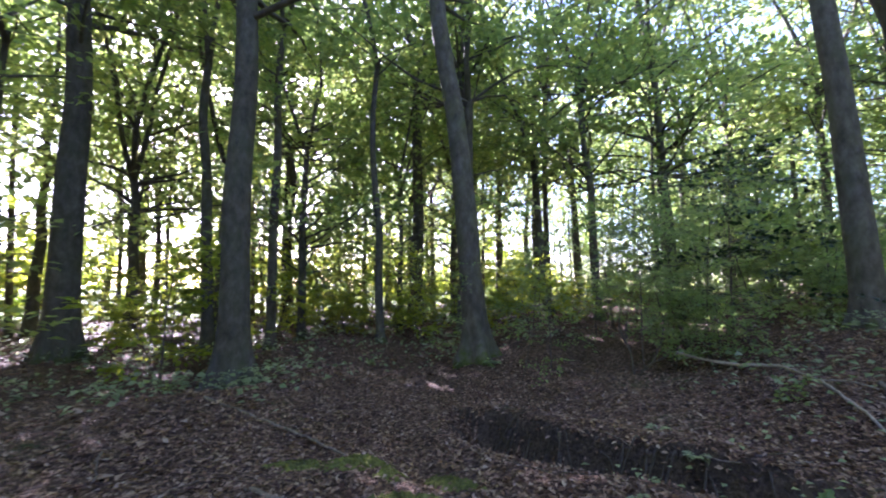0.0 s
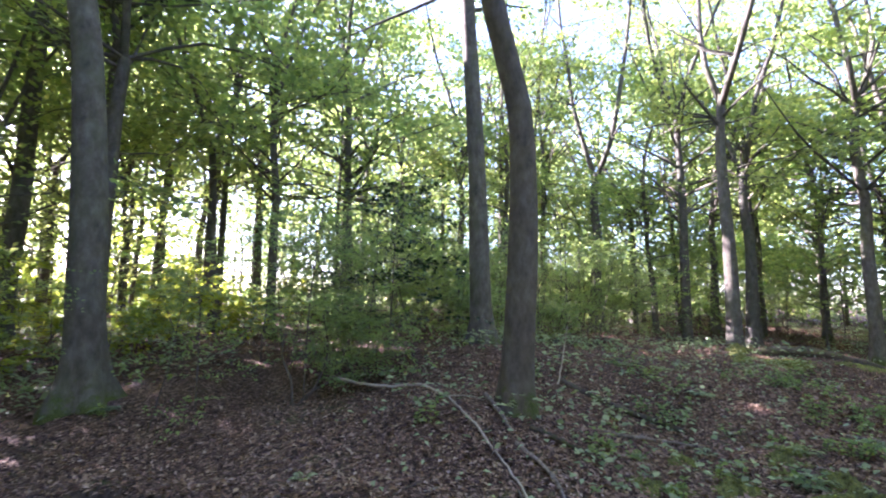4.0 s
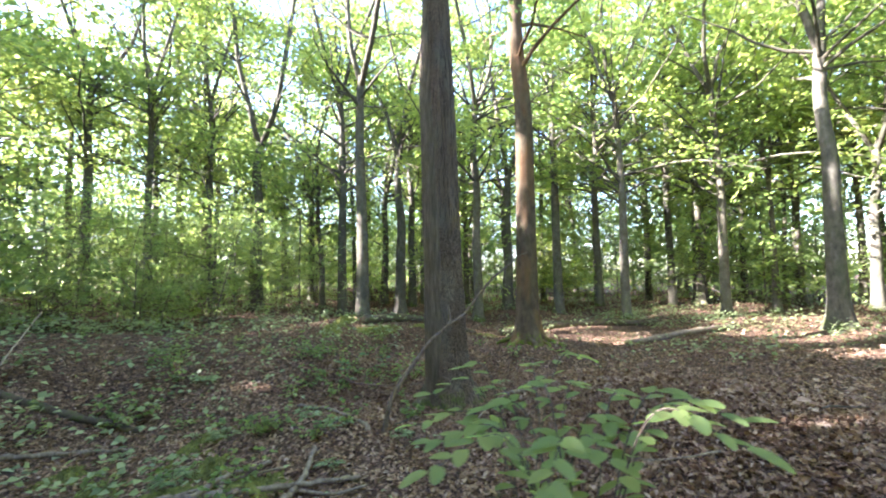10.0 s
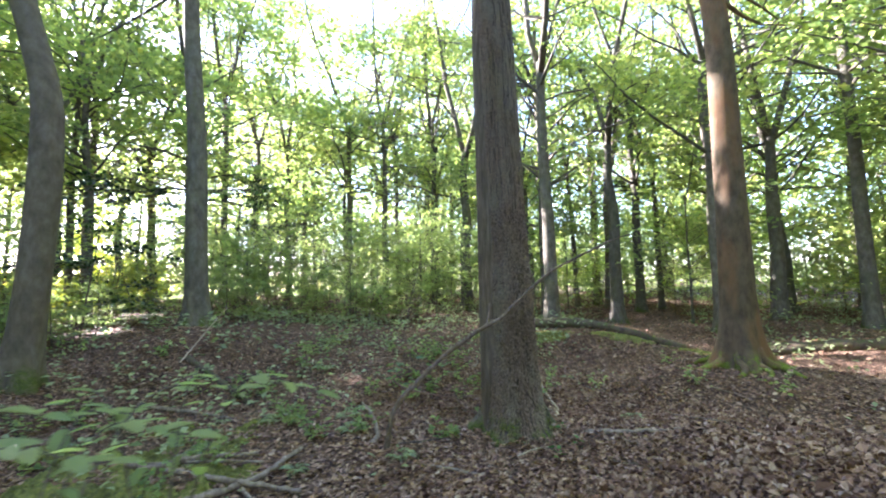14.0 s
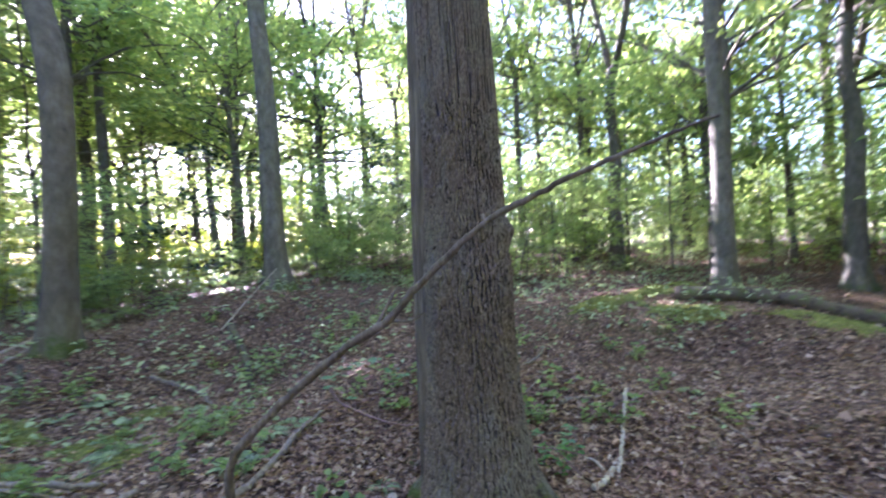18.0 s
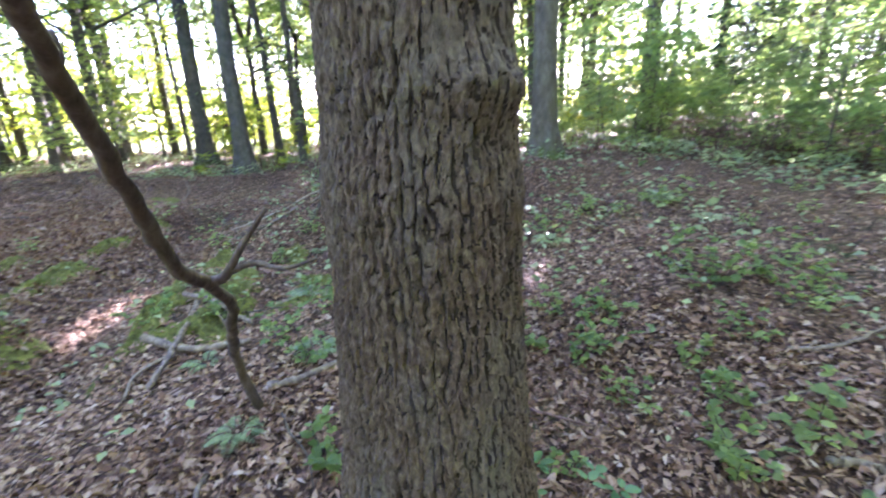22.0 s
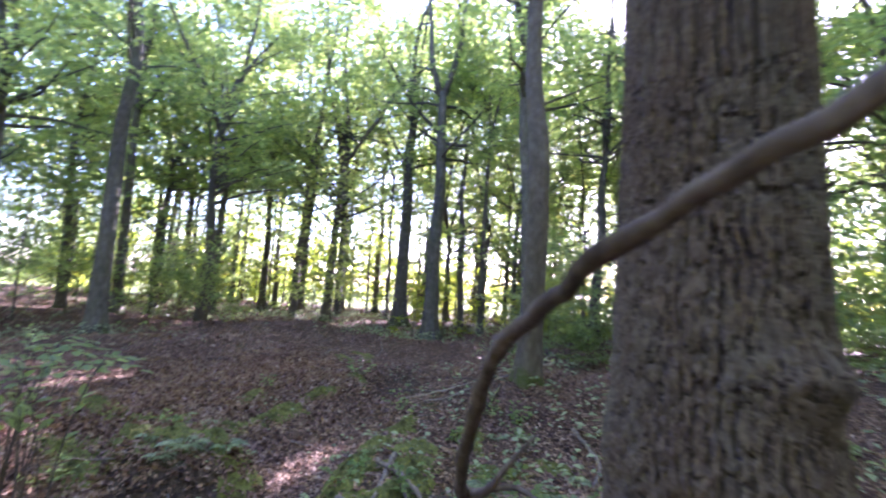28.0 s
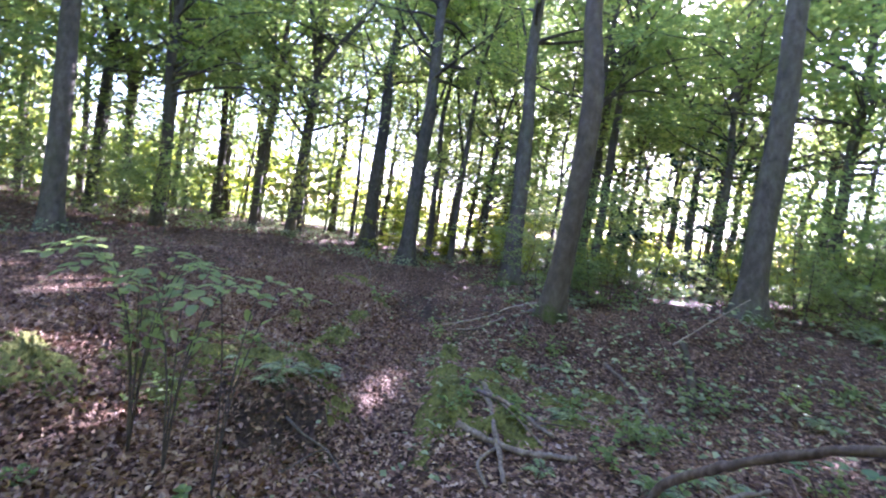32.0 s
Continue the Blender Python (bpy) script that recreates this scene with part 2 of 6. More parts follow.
MOSS = plain("moss", [(0.3, (0.050, 0.056, 0.014)), (0.5, (0.145, 0.150, 0.034)), (0.75, (0.270, 0.265, 0.062))], 22, rough=0.95, bump=1.0, dist=0.03)
EARTH = plain("bare_earth", [(0.3, (0.030, 0.020, 0.014)), (0.5, (0.085, 0.058, 0.040)), (0.72, (0.160, 0.115, 0.082))], 26, bump=1.0, dist=0.06)
LEAF = leaf_material("beech_leaf", [(0.0, (0.088, 0.130, 0.050)), (0.5, (0.132, 0.185, 0.066)), (0.85, (0.178, 0.228, 0.078)), (1.0, (0.23, 0.27, 0.09))], (3.5, 3.1, 2.6), 0.58)
LEAF_LOW = leaf_material("understorey_leaf", [(0.0, (0.115, 0.170, 0.070)), (0.5, (0.165, 0.225, 0.092)), (0.9, (0.21, 0.27, 0.108)), (1.0, (0.26, 0.31, 0.12))], (2.3, 2.2, 1.7), 0.55)
LEAF_EDGE = leaf_material("edge_shrub_leaf", [(0.0, (0.110, 0.150, 0.022)), (0.5, (0.165, 0.210, 0.030)), (1.0, (0.26, 0.28, 0.05))], (2.8, 2.6, 1.7), 0.6)
LEAF_DARK = leaf_material("holly_leaf", [(0.0, (0.014, 0.036, 0.014)), (0.6, (0.028, 0.062, 0.022)), (1.0, (0.06, 0.11, 0.04))], (1.2, 1.3, 0.9), 0.15, 0.28)
FERN = leaf_material("fern_frond", [(0.0, (0.165, 0.205, 0.110)), (0.5, (0.235, 0.280, 0.155)), (1.0, (0.33, 0.37, 0.22))], (1.8, 1.8, 1.6), 0.4)
HOLLY = leaf_material("young_holly_leaf", [(0.0, (0.060, 0.125, 0.045)), (0.6, (0.100, 0.190, 0.065)), (1.0, (0.15, 0.26, 0.09))], (1.5, 1.6, 1.1), 0.25, 0.25)
BRAMBLE = leaf_material("bramble_leaf", [(0.0, (0.050, 0.105, 0.048)), (0.6, (0.085, 0.160, 0.075)), (1.0, (0.13, 0.21, 0.10))], (1.6, 1.7, 1.2), 0.3, 0.4)
BEECH_BROWN = bark_material("beech_bark_brown", (0.080, 0.066, 0.050), (0.140, 0.118, 0.090), (0.205, 0.178, 0.142), (0.095, 0.092, 0.050), 0.35)
CANE = plain("bramble_cane", [(0.3, (0.10, 0.055, 0.045)), (0.7, (0.24, 0.15, 0.12))], 30, rough=0.55)
DEADLEAF = litter_material()
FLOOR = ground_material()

# ---- mesh helpers ----
rng = np.random.default_rng(7)


def mesh_from(name, verts, faces, mats, smooth=True, face_mats=None):
    me = bpy.data.meshes.new(name)
    v = np.asarray(verts, dtype=np.float32)
    me.vertices.add(len(v))
    me.vertices.foreach_set("co", v.ravel())
    if isinstance(faces, np.ndarray):
        k = faces.shape[1]
        nf = len(faces)
        loops = faces.astype(np.int32).ravel()
        starts = np.arange(0, nf * k, k, dtype=np.int32)
        totals = np.full(nf, k, dtype=np.int32)
    else:
        nf = len(faces)
        totals = np.array([len(f) for f in faces], dtype=np.int32)
        loops = np.array([i for f in faces for i in f], dtype=np.int32)
        starts = np.concatenate(([0], np.cumsum(totals)[:-1])).astype(np.int32)
    me.loops.add(len(loops))
    me.loops.foreach_set("vertex_index", loops)
    me.polygons.add(nf)
    me.polygons.foreach_set("loop_start", starts)
    me.polygons.foreach_set("loop_total", totals)
    me.polygons.foreach_set("use_smooth", np.full(nf, smooth, dtype=bool))
    for m in mats if isinstance(mats, (list, tuple)) else [mats]:
        me.materials.append(m)
    if face_mats is not None:
        me.polygons.foreach_set("material_index", np.asarray(face_mats, dtype=np.int32))
    me.update(calc_edges=True)
    return me


def put(name, me, parent=None, label="", **tags):
    ob = new(name, me)
    if parent is not None:
        ob.parent = parent
    if label or tags:
        tagged(ob, label, **tags)
    return ob


def smooth_line(pts, n):
    """A Catmull-Rom line of n points through pts."""
    p = np.asarray(pts, float)
    q = np.vstack([2 * p[0] - p[1], p, 2 * p[-1] - p[-2]])
    out = []
    for u in np.linspace(0, len(p) - 1, n):
        i = min(int(u), len(p) - 2)
        t = u - i
        a, b, c, d = q[i:i + 4]
        out.append(0.5 * (2 * b + (c - a) * t + (2 * a - 5 * b + 4 * c - d) * t ** 2 + (3 * b - a - 3 * c + d) * t ** 3))
    return np.array(out)


class Tubes:
    """Gathers tapered tubes into one mesh."""

    def __init__(self):
        self.v, self.f, self.n = [], [], 0

    def add(self, line, radii, sides=8, rough=0.0, cap=True):
        line = np.asarray(line, float)
        m = len(line)
        tang = np.gradient(line, axis=0)
        tang /= np.linalg.norm(tang, axis=1)[:, None] + 1e-9
        ref = np.array([1.0, 0, 0]) if abs(tang[0][0]) < 0.8 else np.array([0, 1.0, 0])
        a = np.cross(tang, ref)
        a /= np.linalg.norm(a, axis=1)[:, None] + 1e-9
        b = np.cross(tang, a)
        th = np.linspace(0, 2 * np.pi, sides, endpoint=False)
        r = np.broadcast_to(np.asarray(radii, float), (m,))[:, None] * np.ones((1, sides))
        if rough:
            r = r * (1 + rough * rng.normal(size=(m, sides)))
        v = line[:, None, :] + r[..., None] * (np.cos(th)[None, :, None] * a[:, None, :] + np.sin(th)[None, :, None] * b[:, None, :])
        idx = np.arange(m * sides).reshape(m, sides) + self.n
        nx = np.roll(idx, -1, axis=1)
        f = np.stack([idx[:-1], nx[:-1], nx[1:], idx[1:]], -1).reshape(-1, 4)
        self.v.append(v.reshape(-1, 3))
        self.f.append(f)
        self.n += m * sides
        if cap:
            for ring, c in ((idx[0][::-1], line[0]), (idx[-1], line[-1])):
                self.v.append(c[None])
                k = self.n
                self.n += 1
                n2 = np.roll(ring, -1)
                self.f.append(np.stack([ring, n2, np.full(sides, k), np.full(sides, k)], -1)[:, [0, 1, 2, 2]])

    def mesh(self, name, mat):
        f = np.concatenate(self.f)
        tri = f[:, 2] == f[:, 3]
        faces = [tuple(x) for x in f[~tri]] + [tuple(x[:3]) for x in f[tri]]
        return mesh_from(name, np.concatenate(self.v), faces, mat)


def kite_leaves(pos, along, normal, length, width):
    """Leaf blades as folded kites: arrays of places, directions and normals."""
    n = len(pos)
    along = along / (np.linalg.norm(along, axis=1)[:, None] + 1e-9)
    side = np.cross(normal, along)
    side /= np.linalg.norm(side, axis=1)[:, None] + 1e-9
    up = np.cross(along, side)
    L = np.broadcast_to(length, (n,))[:, None]
    W = np.broadcast_to(width, (n,))[:, None]
    v = np.stack([pos, pos + along * L * 0.45 + side * W * 0.5 + up * W * 0.14, pos + along * L - up * L * 0.10,
                  pos + along * L * 0.45 - side * W * 0.5 + up * W * 0.14], 1)
    f = np.arange(n * 4).reshape(n, 4)
    return v.reshape(-1, 3), f


def oval_leaves(pos, along, normal, length, width, curl=0.15):
    """Rounder leaf blades of six corners, folded along the midrib."""
    n = len(pos)
    along = along / (np.linalg.norm(along, axis=1)[:, None] + 1e-9)
    side = np.cross(normal, along)
    side /= np.linalg.norm(side, axis=1)[:, None] + 1e-9
    up = np.cross(along, side)
    L = np.broadcast_to(length, (n,))[:, None]
    W = np.broadcast_to(width, (n,))[:, None]
    k = rng.normal(scale=curl, size=(n, 1)) + curl
    q = k + rng.normal(scale=curl, size=(n, 1))
    tip = rng.normal(scale=curl, size=(n, 1))
    p = [pos, pos + along * L * 0.25 + side * W * 0.42 + up * W * k, pos + along * L * 0.65 + side * W * 0.45 + up * W * k * 1.3, pos + along * L + up * L * tip * 0.4 + side * W * tip * 0.3,
         pos + along * L * 0.65 - side * W * 0.45 + up * W * q * 1.3, pos + along * L * 0.25 - side * W * 0.42 + up * W * q]
    v = np.stack(p, 1).reshape(-1, 3)
    b = np.arange(n)[:, None] * 6
    f = np.concatenate([b + np.array([[0, 1, 2, 3]]), b + np.array([[0, 3, 4, 5]])], 1).reshape(-1, 4)
    return v, f


def sprays(at, out, n_leaf, reach, leaf, tilt=0.35):
    """Flat sprays of leaves: twig places and directions; gives leaf places, directions, normals, lengths."""
    n = len(at)
    out = out / (np.linalg.norm(out, axis=1)[:, None] + 1e-9)
    up = np.tile([0.0, 0, 1.0], (n, 1)) + rng.normal(scale=tilt, size=(n, 3))
    side = np.cross(up, out)
    side /= np.linalg.norm(side, axis=1)[:, None] + 1e-9
    up = np.cross(out, side)
    u = rng.random((n, n_leaf)) ** 0.8
    s = rng.uniform(-1, 1, (n, n_leaf))
    r = np.broadcast_to(np.asarray(reach, float), (n,))[:, None]
    pos = at[:, None] + out[:, None] * (u * r)[..., None] + side[:, None] * (s * r * 0.42 * (1.1 - 0.6 * u))[..., None] \
        + up[:, None] * (rng.normal(size=(n, n_leaf)) * r * 0.05 - 0.10 * r * u ** 2)[..., None]
    d = out[:, None] + side[:, None] * (s * 1.2)[..., None] + rng.normal(scale=0.25, size=(n, n_leaf, 3))
    nm = up[:, None] + rng.normal(scale=0.38, size=(n, n_leaf, 3))
    ln = leaf * rng.uniform(0.7, 1.25, n * n_leaf)
    return pos.reshape(-1, 3), d.reshape(-1, 3), nm.reshape(-1, 3), ln


def smoothstep(a, b, x):
    t = np.clip((np.asarray(x, float) - a) / (b - a), 0, 1)
    return t * t * (3 - 2 * t)


# ---- terrain ----
DITCH = np.array([(0.35, 4.9), (1.0, 4.1), (1.8, 3.4), (2.7, 2.7), (3.8, 1.7), (5.05, 0.6), (6.0, 0.0), (6.7, -0.5), (7.2, -0.85)])
WAVES = [(rng.uniform(0.1, 2.6), rng.uniform(0, 6.28), rng.uniform(0, 6.28)) for _ in range(40)]


def waviness(x, y):
    z = np.zeros_like(x)
    for k, th, ph in WAVES:
        z += np.sin(k * (x * math.cos(th) + y * math.sin(th)) + ph) * (0.035 / (0.6 + k))
    return z


def ditch_distance(x, y):
    best = np.full(np.shape(x), 99.0)
    for a, b in zip(DITCH[:-1], DITCH[1:]):
        d = b - a
        t = np.clip(((x - a[0]) * d[0] + (y - a[1]) * d[1]) / (d @ d), 0, 1)
        best = np.minimum(best, np.hypot(x - a[0] - t * d[0], y - a[1] - t * d[1]))
    return best


def far_bank(x, y):
    """1 on the north-eastern side of the ditch, 0 on the other."""
    best, side = np.full(np.shape(x), 99.0), np.zeros(np.shape(x))
    for a, b in zip(DITCH[:-1], DITCH[1:]):
        d = b - a
        t = np.clip(((x - a[0]) * d[0] + (y - a[1]) * d[1]) / (d @ d), 0, 1)
        r = np.hypot(x - a[0] - t * d[0], y - a[1] - t * d[1])
        side = np.where(r < best, (d[0] * (y - a[1]) - d[1] * (x - a[0])) > 0, side)
        best = np.minimum(best, r)
    return side


def lump(x, y, cx, cy, r, h):
    return h * np.exp(-((x - cx) ** 2 + (y - cy) ** 2) / (r * r))


def steep_mound(x, y, cx, cy, rx, ry, turn, h):
    a = (x - cx) * math.cos(turn) + (y - cy) * math.sin(turn)
    b = (y - cy) * math.cos(turn) - (x - cx) * math.sin(turn)
    edge = 1 + 0.12 * np.sin(5 * x + 2 * y) + 0.10 * np.sin(9 * y - 3 * x)
    return h * np.exp(-(np.hypot(a / rx, b / ry) / edge) ** 5)


def ground_z(x, y):
    x, y = np.asarray(x, float), np.asarray(y, float)
    z = 0.055 * np.maximum(0, y - 2.0) * smoothstep(-1, 7, x) * (1 - smoothstep(12, 30, y))
    z = z + 0.65 * smoothstep(12, 30, y) * smoothstep(-1, 7, x)
    z = z + waviness(x, y) * 1.4
    z = z + lump(x, y, 6.6, 7.4, 2.6, 0.22) - lump(x, y, -4, 5.6, 4.6, 0.30)
    d = ditch_distance(x, y)
    soft = smoothstep(2.6, 3.4, x)
    steep = far_bank(x, y) * (1 - soft)
    reach = (0.42 + 0.06 * soft) * (1 - steep) + 0.20 * steep
    depth = 0.44 - 0.28 * soft + 0.10 * smoothstep(5.4, 6.2, x)
    z = z - depth * np.exp(-(d / reach) ** (2.5 + 3.5 * steep)) + 0.07 * steep * np.exp(-((d - 0.42) / 0.2) ** 2)
    z = z - 0.20 * np.exp(-(np.hypot((x - 5.95) / 0.30, (y + 0.85) / 0.42)) ** 4) + steep_mound(x, y, 5.02, -0.72, 0.72, 0.62, 0.3, 0.24) + steep_mound(x, y, 5.95, 1.28, 1.05, 0.58, -0.75, 0.22) + steep_mound(x, y, 4.85, -2.4, 0.7, 0.4, 0.5, 0.14) - lump(x, y, 1.5, 3.7, 0.5, 0.12)
    for cx, cy, r, h in ((-0.7, 3.4, 0.4, 0.10), (-0.1, 2.5, 0.4, 0.10), (5.6, 1.1, 0.5, 0.06),
                         (4.7, 4.3, 1.3, 0.30), (9.6, 0.5, 0.7, 0.06), (14.8, 4.0, 1.6, 0.15), (0.4, 8.4, 1.8, 0.24), (5.3, -0.6, 0.6, 0.06), (12.6, 5.2, 0.8, 0.14), (13.8, 5.7, 0.9, 0.18), (15.0, 6.3, 0.9, 0.16)):
        z = z + lump(x, y, cx, cy, r, h)
    return z


def gz(x, y):
    return float(ground_z(np.array([x]), np.array([y]))[0])


def axis_steps(lo, hi, step, far):
    """Even steps from lo to hi, then ever wider ones out to far."""
    mid = list(np.arange(lo, hi + 1e-6, step))
    out, s, p = [], step, hi
    while p < far:
        s *= 1.16
        p += s
        out.append(p)
    return np.array([lo + hi - p for p in out[::-1]] + mid + out)


gx = axis_steps(-4.0, 17.0, 0.085, 3000.0)
gy = axis_steps(-5.0, 10.0, 0.085, 3000.0)
GX, GY = np.meshgrid(gx, gy, indexing="ij")
GZ = ground_z(GX, GY)
GZ = GZ + smoothstep(60, 300, np.hypot(GX - 8, GY - 2)) * 1.0
rough = np.exp(-((GX - 6) ** 2 + (GY - 3) ** 2) / 260)
GZ = GZ + rng.normal(scale=0.010, size=GX.shape) * rough
ids = np.arange(GX.size).reshape(GX.shape)
quads = np.stack([ids[:-1, :-1], ids[1:, :-1], ids[1:, 1:], ids[:-1, 1:]], -1).reshape(-1, 4)
cx, cy = GX[:-1, :-1] + 0.05, GY[:-1, :-1] + 0.05
dd = ditch_distance(cx, cy)
slope = np.hypot(np.diff(GZ, axis=0)[:, :-1] / np.diff(gx)[:, None], np.diff(GZ, axis=1)[:-1] / np.diff(gy)[None, :])
bare = (slope > 1.0) & (dd < 1.6)
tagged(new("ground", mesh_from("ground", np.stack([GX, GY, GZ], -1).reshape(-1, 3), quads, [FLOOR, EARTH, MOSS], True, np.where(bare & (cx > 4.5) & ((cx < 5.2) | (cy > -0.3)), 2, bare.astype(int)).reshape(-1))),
       "uneven forest floor of brown leaf litter with a mossy ditch", "ground", kind="structure")

# ---- trees ----


def bent(p, d, length, n, wander, lift=0.0):
    """A wandering line from p along d."""
    pts = [np.array(p, float)]
    d = np.array(d, float)
    d /= np.linalg.norm(d)
    for _ in range(n):
        d = d + rng.normal(scale=wander, size=3) + np.array([0, 0, lift])
        d /= np.linalg.norm(d)
        pts.append(pts[-1] + d * length / n)
    return np.array(pts)


def trunk_mesh(name, line, radii, mat, sides, roots, knobs=0.02, tubes=()):
    """A trunk with a fluted, flaring foot."""
    m = len(line)
    th = np.linspace(0, 2 * np.pi, sides, endpoint=False)
    k, ph = rng.integers(4, 7), rng.uniform(0, 6.28)
    z = np.maximum(line[:, 2], 0)
    r0 = radii[0]
    foot = np.exp(-z / (1.25 * r0 + 0.05))
    fl = 1 + roots * foot[:, None] * (0.75 + 0.55 * np.cos(k * th + ph + 0.4 * np.sin(2 * th))[None, :])
    r = radii[:, None] * fl
    r = r * (1 + knobs * (np.sin(3 * th[None, :] + z[:, None] * 0.8 + ph) + 0.7 * np.sin(2 * th[None, :] - z[:, None] * 1.7)))
    v = line[:, None, :] + np.stack([r * np.cos(th), r * np.sin(th), np.zeros_like(r)], -1)
    idx = np.arange(m * sides).reshape(m, sides)
    nx = np.roll(idx, -1, axis=1)
    T = Tubes()
    T.v, T.f, T.n = [v.reshape(-1, 3)], [np.stack([idx[:-1], nx[:-1], nx[1:], idx[1:]], -1).reshape(-1, 4)], m * sides
    for t in tubes:
        T.add(*t)
    return T.mesh(name, mat)


def tree_parts(height, d, fork=0.55, split=2, spread=0.35, crown_from=0.4, n_branch=26, leaf=0.13, n_leaf=18, n_spray=9, lean=(0, 0), bow=0.0, roots=0.55,
               bark=None, sides=14, leaf_mat=None, branch_reach=0.22, low_branches=0, knobs=0.02, rings=26, apart=False, path=None):
    """Meshes of a tree round its own foot: trunk, branches, crown."""
    bark, leaf_mat = bark or BEECH, leaf_mat or LEAF
    fz = height * fork
    n = 6
    zz = np.linspace(-0.25, fz, n)
    wob = rng.normal(scale=0.007 * height, size=(n, 2)) * np.linspace(0, 0.5, n)[:, None]
    u = np.clip(zz / fz, 0, 1)
    pts = np.stack([lean[0] * zz + bow * np.sin(u * 3.0) + wob[:, 0], lean[1] * zz + wob[:, 1], zz], 1)
    pts[0, :2] = pts[1, :2] * 0
    if path:
        pts = np.array([(0.0, 0.0, -0.25)] + path + [(path[-1][0], path[-1][1], fz)])
    line = smooth_line(pts, rings)
    # closer rings at the foot
    foot = np.array([-0.25, -0.1, 0.0, 0.06, 0.13, 0.22, 0.34, 0.5, 0.75])
    extra = np.stack([np.interp(foot, line[:, 2], line[:, 0]), np.interp(foot, line[:, 2], line[:, 1]), foot], 1)
    line = np.vstack([extra, line[line[:, 2] > 0.85]])
    rad = 0.5 * d * (1 - 0.42 * np.clip(line[:, 2], 0, None) / fz)
    top, tr = line[-1], rad[-1]
    limbs = []
    a0 = rng.uniform(0, 6.28)
    hl = height - fz
    for i in range(split):
        a = a0 + i * 2 * np.pi / split + rng.uniform(-0.4, 0.4)
        sp = spread * rng.uniform(0.5, 1.2)
        st = line[-1] - np.array([0, 0, 0.05 * i * d])
        l = bent(st - np.array([0, 0, 0.3]), (math.cos(a) * sp, math.sin(a) * sp, 1.0), hl * rng.uniform(0.8, 1.0) + 0.3, 7, 0.10, 0.05)
        limbs.append((l, tr * (0.82 if split > 1 else 1.0) * np.linspace(1, 0.12, len(l)) ** 0.9))
    spine = [(line[i], rad[i]) for i in range(len(line)) if line[i][2] > height * crown_from * 0.75]
    ends_at, ends_dir, tubes = [], [], []
    for l, r in limbs:
        spine += [(l[i], r[i]) for i in range(1, len(l))]
    spine_p = np.array([s[0] for s in spine])
    spine_r = np.array([s[1] for s in spine])
    for _ in range(n_branch):
        zt = (crown_from + (1 - crown_from) * rng.random() ** 1.35) * height * 0.97
        c = np.argsort(np.abs(spine_p[:, 2] - zt))[:max(2, split)]
        i = rng.choice(c)
        a = rng.uniform(0, 6.28)
        rise = rng.uniform(0.15, 0.8)
        ln = height * branch_reach * rng.uniform(0.55, 1.15) * (1.15 - 0.55 * spine_p[i, 2] / height)
        b = bent(spine_p[i], (math.cos(a), math.sin(a), rise), ln, 5, 0.14, -0.03)
        br = max(0.008, min(spine_r[i] * 0.42, 0.018 * ln + 0.006))
        tubes.append((b, br * np.linspace(1, 0.2, 6), 5 if d > 0.3 else 3))
        for k in range(n_spray):
            u = rng.uniform(0.25, 1.0) * 5
            j = min(int(u), 4)
            q = b[j] + (b[j + 1] - b[j]) * (u - j)
            dd = (b[j + 1] - b[j])
            dd = dd / np.linalg.norm(dd) + rng.normal(scale=0.75, size=3) * np.array([1, 1, 0.35])
            ends_at.append(q)
            ends_dir.append(dd)
    for _ in range(low_branches):
        zt = rng.uniform(0.10, crown_from) * height
        i = int(np.argmin(np.abs(line[:, 2] - zt)))
        a = rng.uniform(0, 6.28)
        b = bent(line[i], (math.cos(a), math.sin(a), rng.uniform(0.1, 0.7)), height * branch_reach * rng.uniform(0.35, 0.7), 5, 0.18, 0.0)
        tubes.append((b, min(rad[i] * 0.3, 0.03) * np.linspace(1, 0.15, 6), 5))
        for k in range(n_spray // 2):
            j = rng.integers(2, 6)
            ends_at.append(b[j])
            ends_dir.append(b[5] - b[3] + rng.normal(scale=0.5, size=3) * np.array([1, 1, 0.3]))
    trunk = trunk_mesh("trunk", line, rad, bark, sides, roots, knobs, [(l, r, max(7, sides - 5)) for l, r in limbs])
    if apart:
        branch = []
        for t in tubes:
            T = Tubes()
            T.add(*t, cap=False)
            branch.append(T.mesh("limb", bark))
    else:
        T = Tubes()
        for t in tubes:
            T.add(*t, cap=False)
        branch = T.mesh("branches", TWIG if d < 0.12 else bark)
    at, di = np.array(ends_at), np.array(ends_dir)
    pos, dr, nm, ln = sprays(at, di, n_leaf, leaf * 6.5 * rng.uniform(0.7, 1.3, len(at)), leaf)
    crown = mesh_from("crown", *kite_leaves(pos, dr, nm, ln, ln * 0.66), leaf_mat)
    return trunk, branch, crown


def plant_tree(x, y, parts, label, turn=0.0, scale=1.0, name="tree", category="tree", group=""):
    ob = new(name)
    ob.empty_display_size = 0.2
    put("trunk", parts[0], ob)
    if isinstance(parts[1], list):
        for me in parts[1]:
            put("limb", me, ob)
    else:
        put("branchwork", parts[1], ob, kind="stuff")
    put("crown", parts[2], ob, kind="stuff")
    tagged(ob, label, category, group)
    ob.matrix_basis = Matrix.Translation((x, y, gz(x, y))) @ Matrix.Rotation(turn, 4, "Z") @ Matrix.Scale(scale, 4)
    return ob


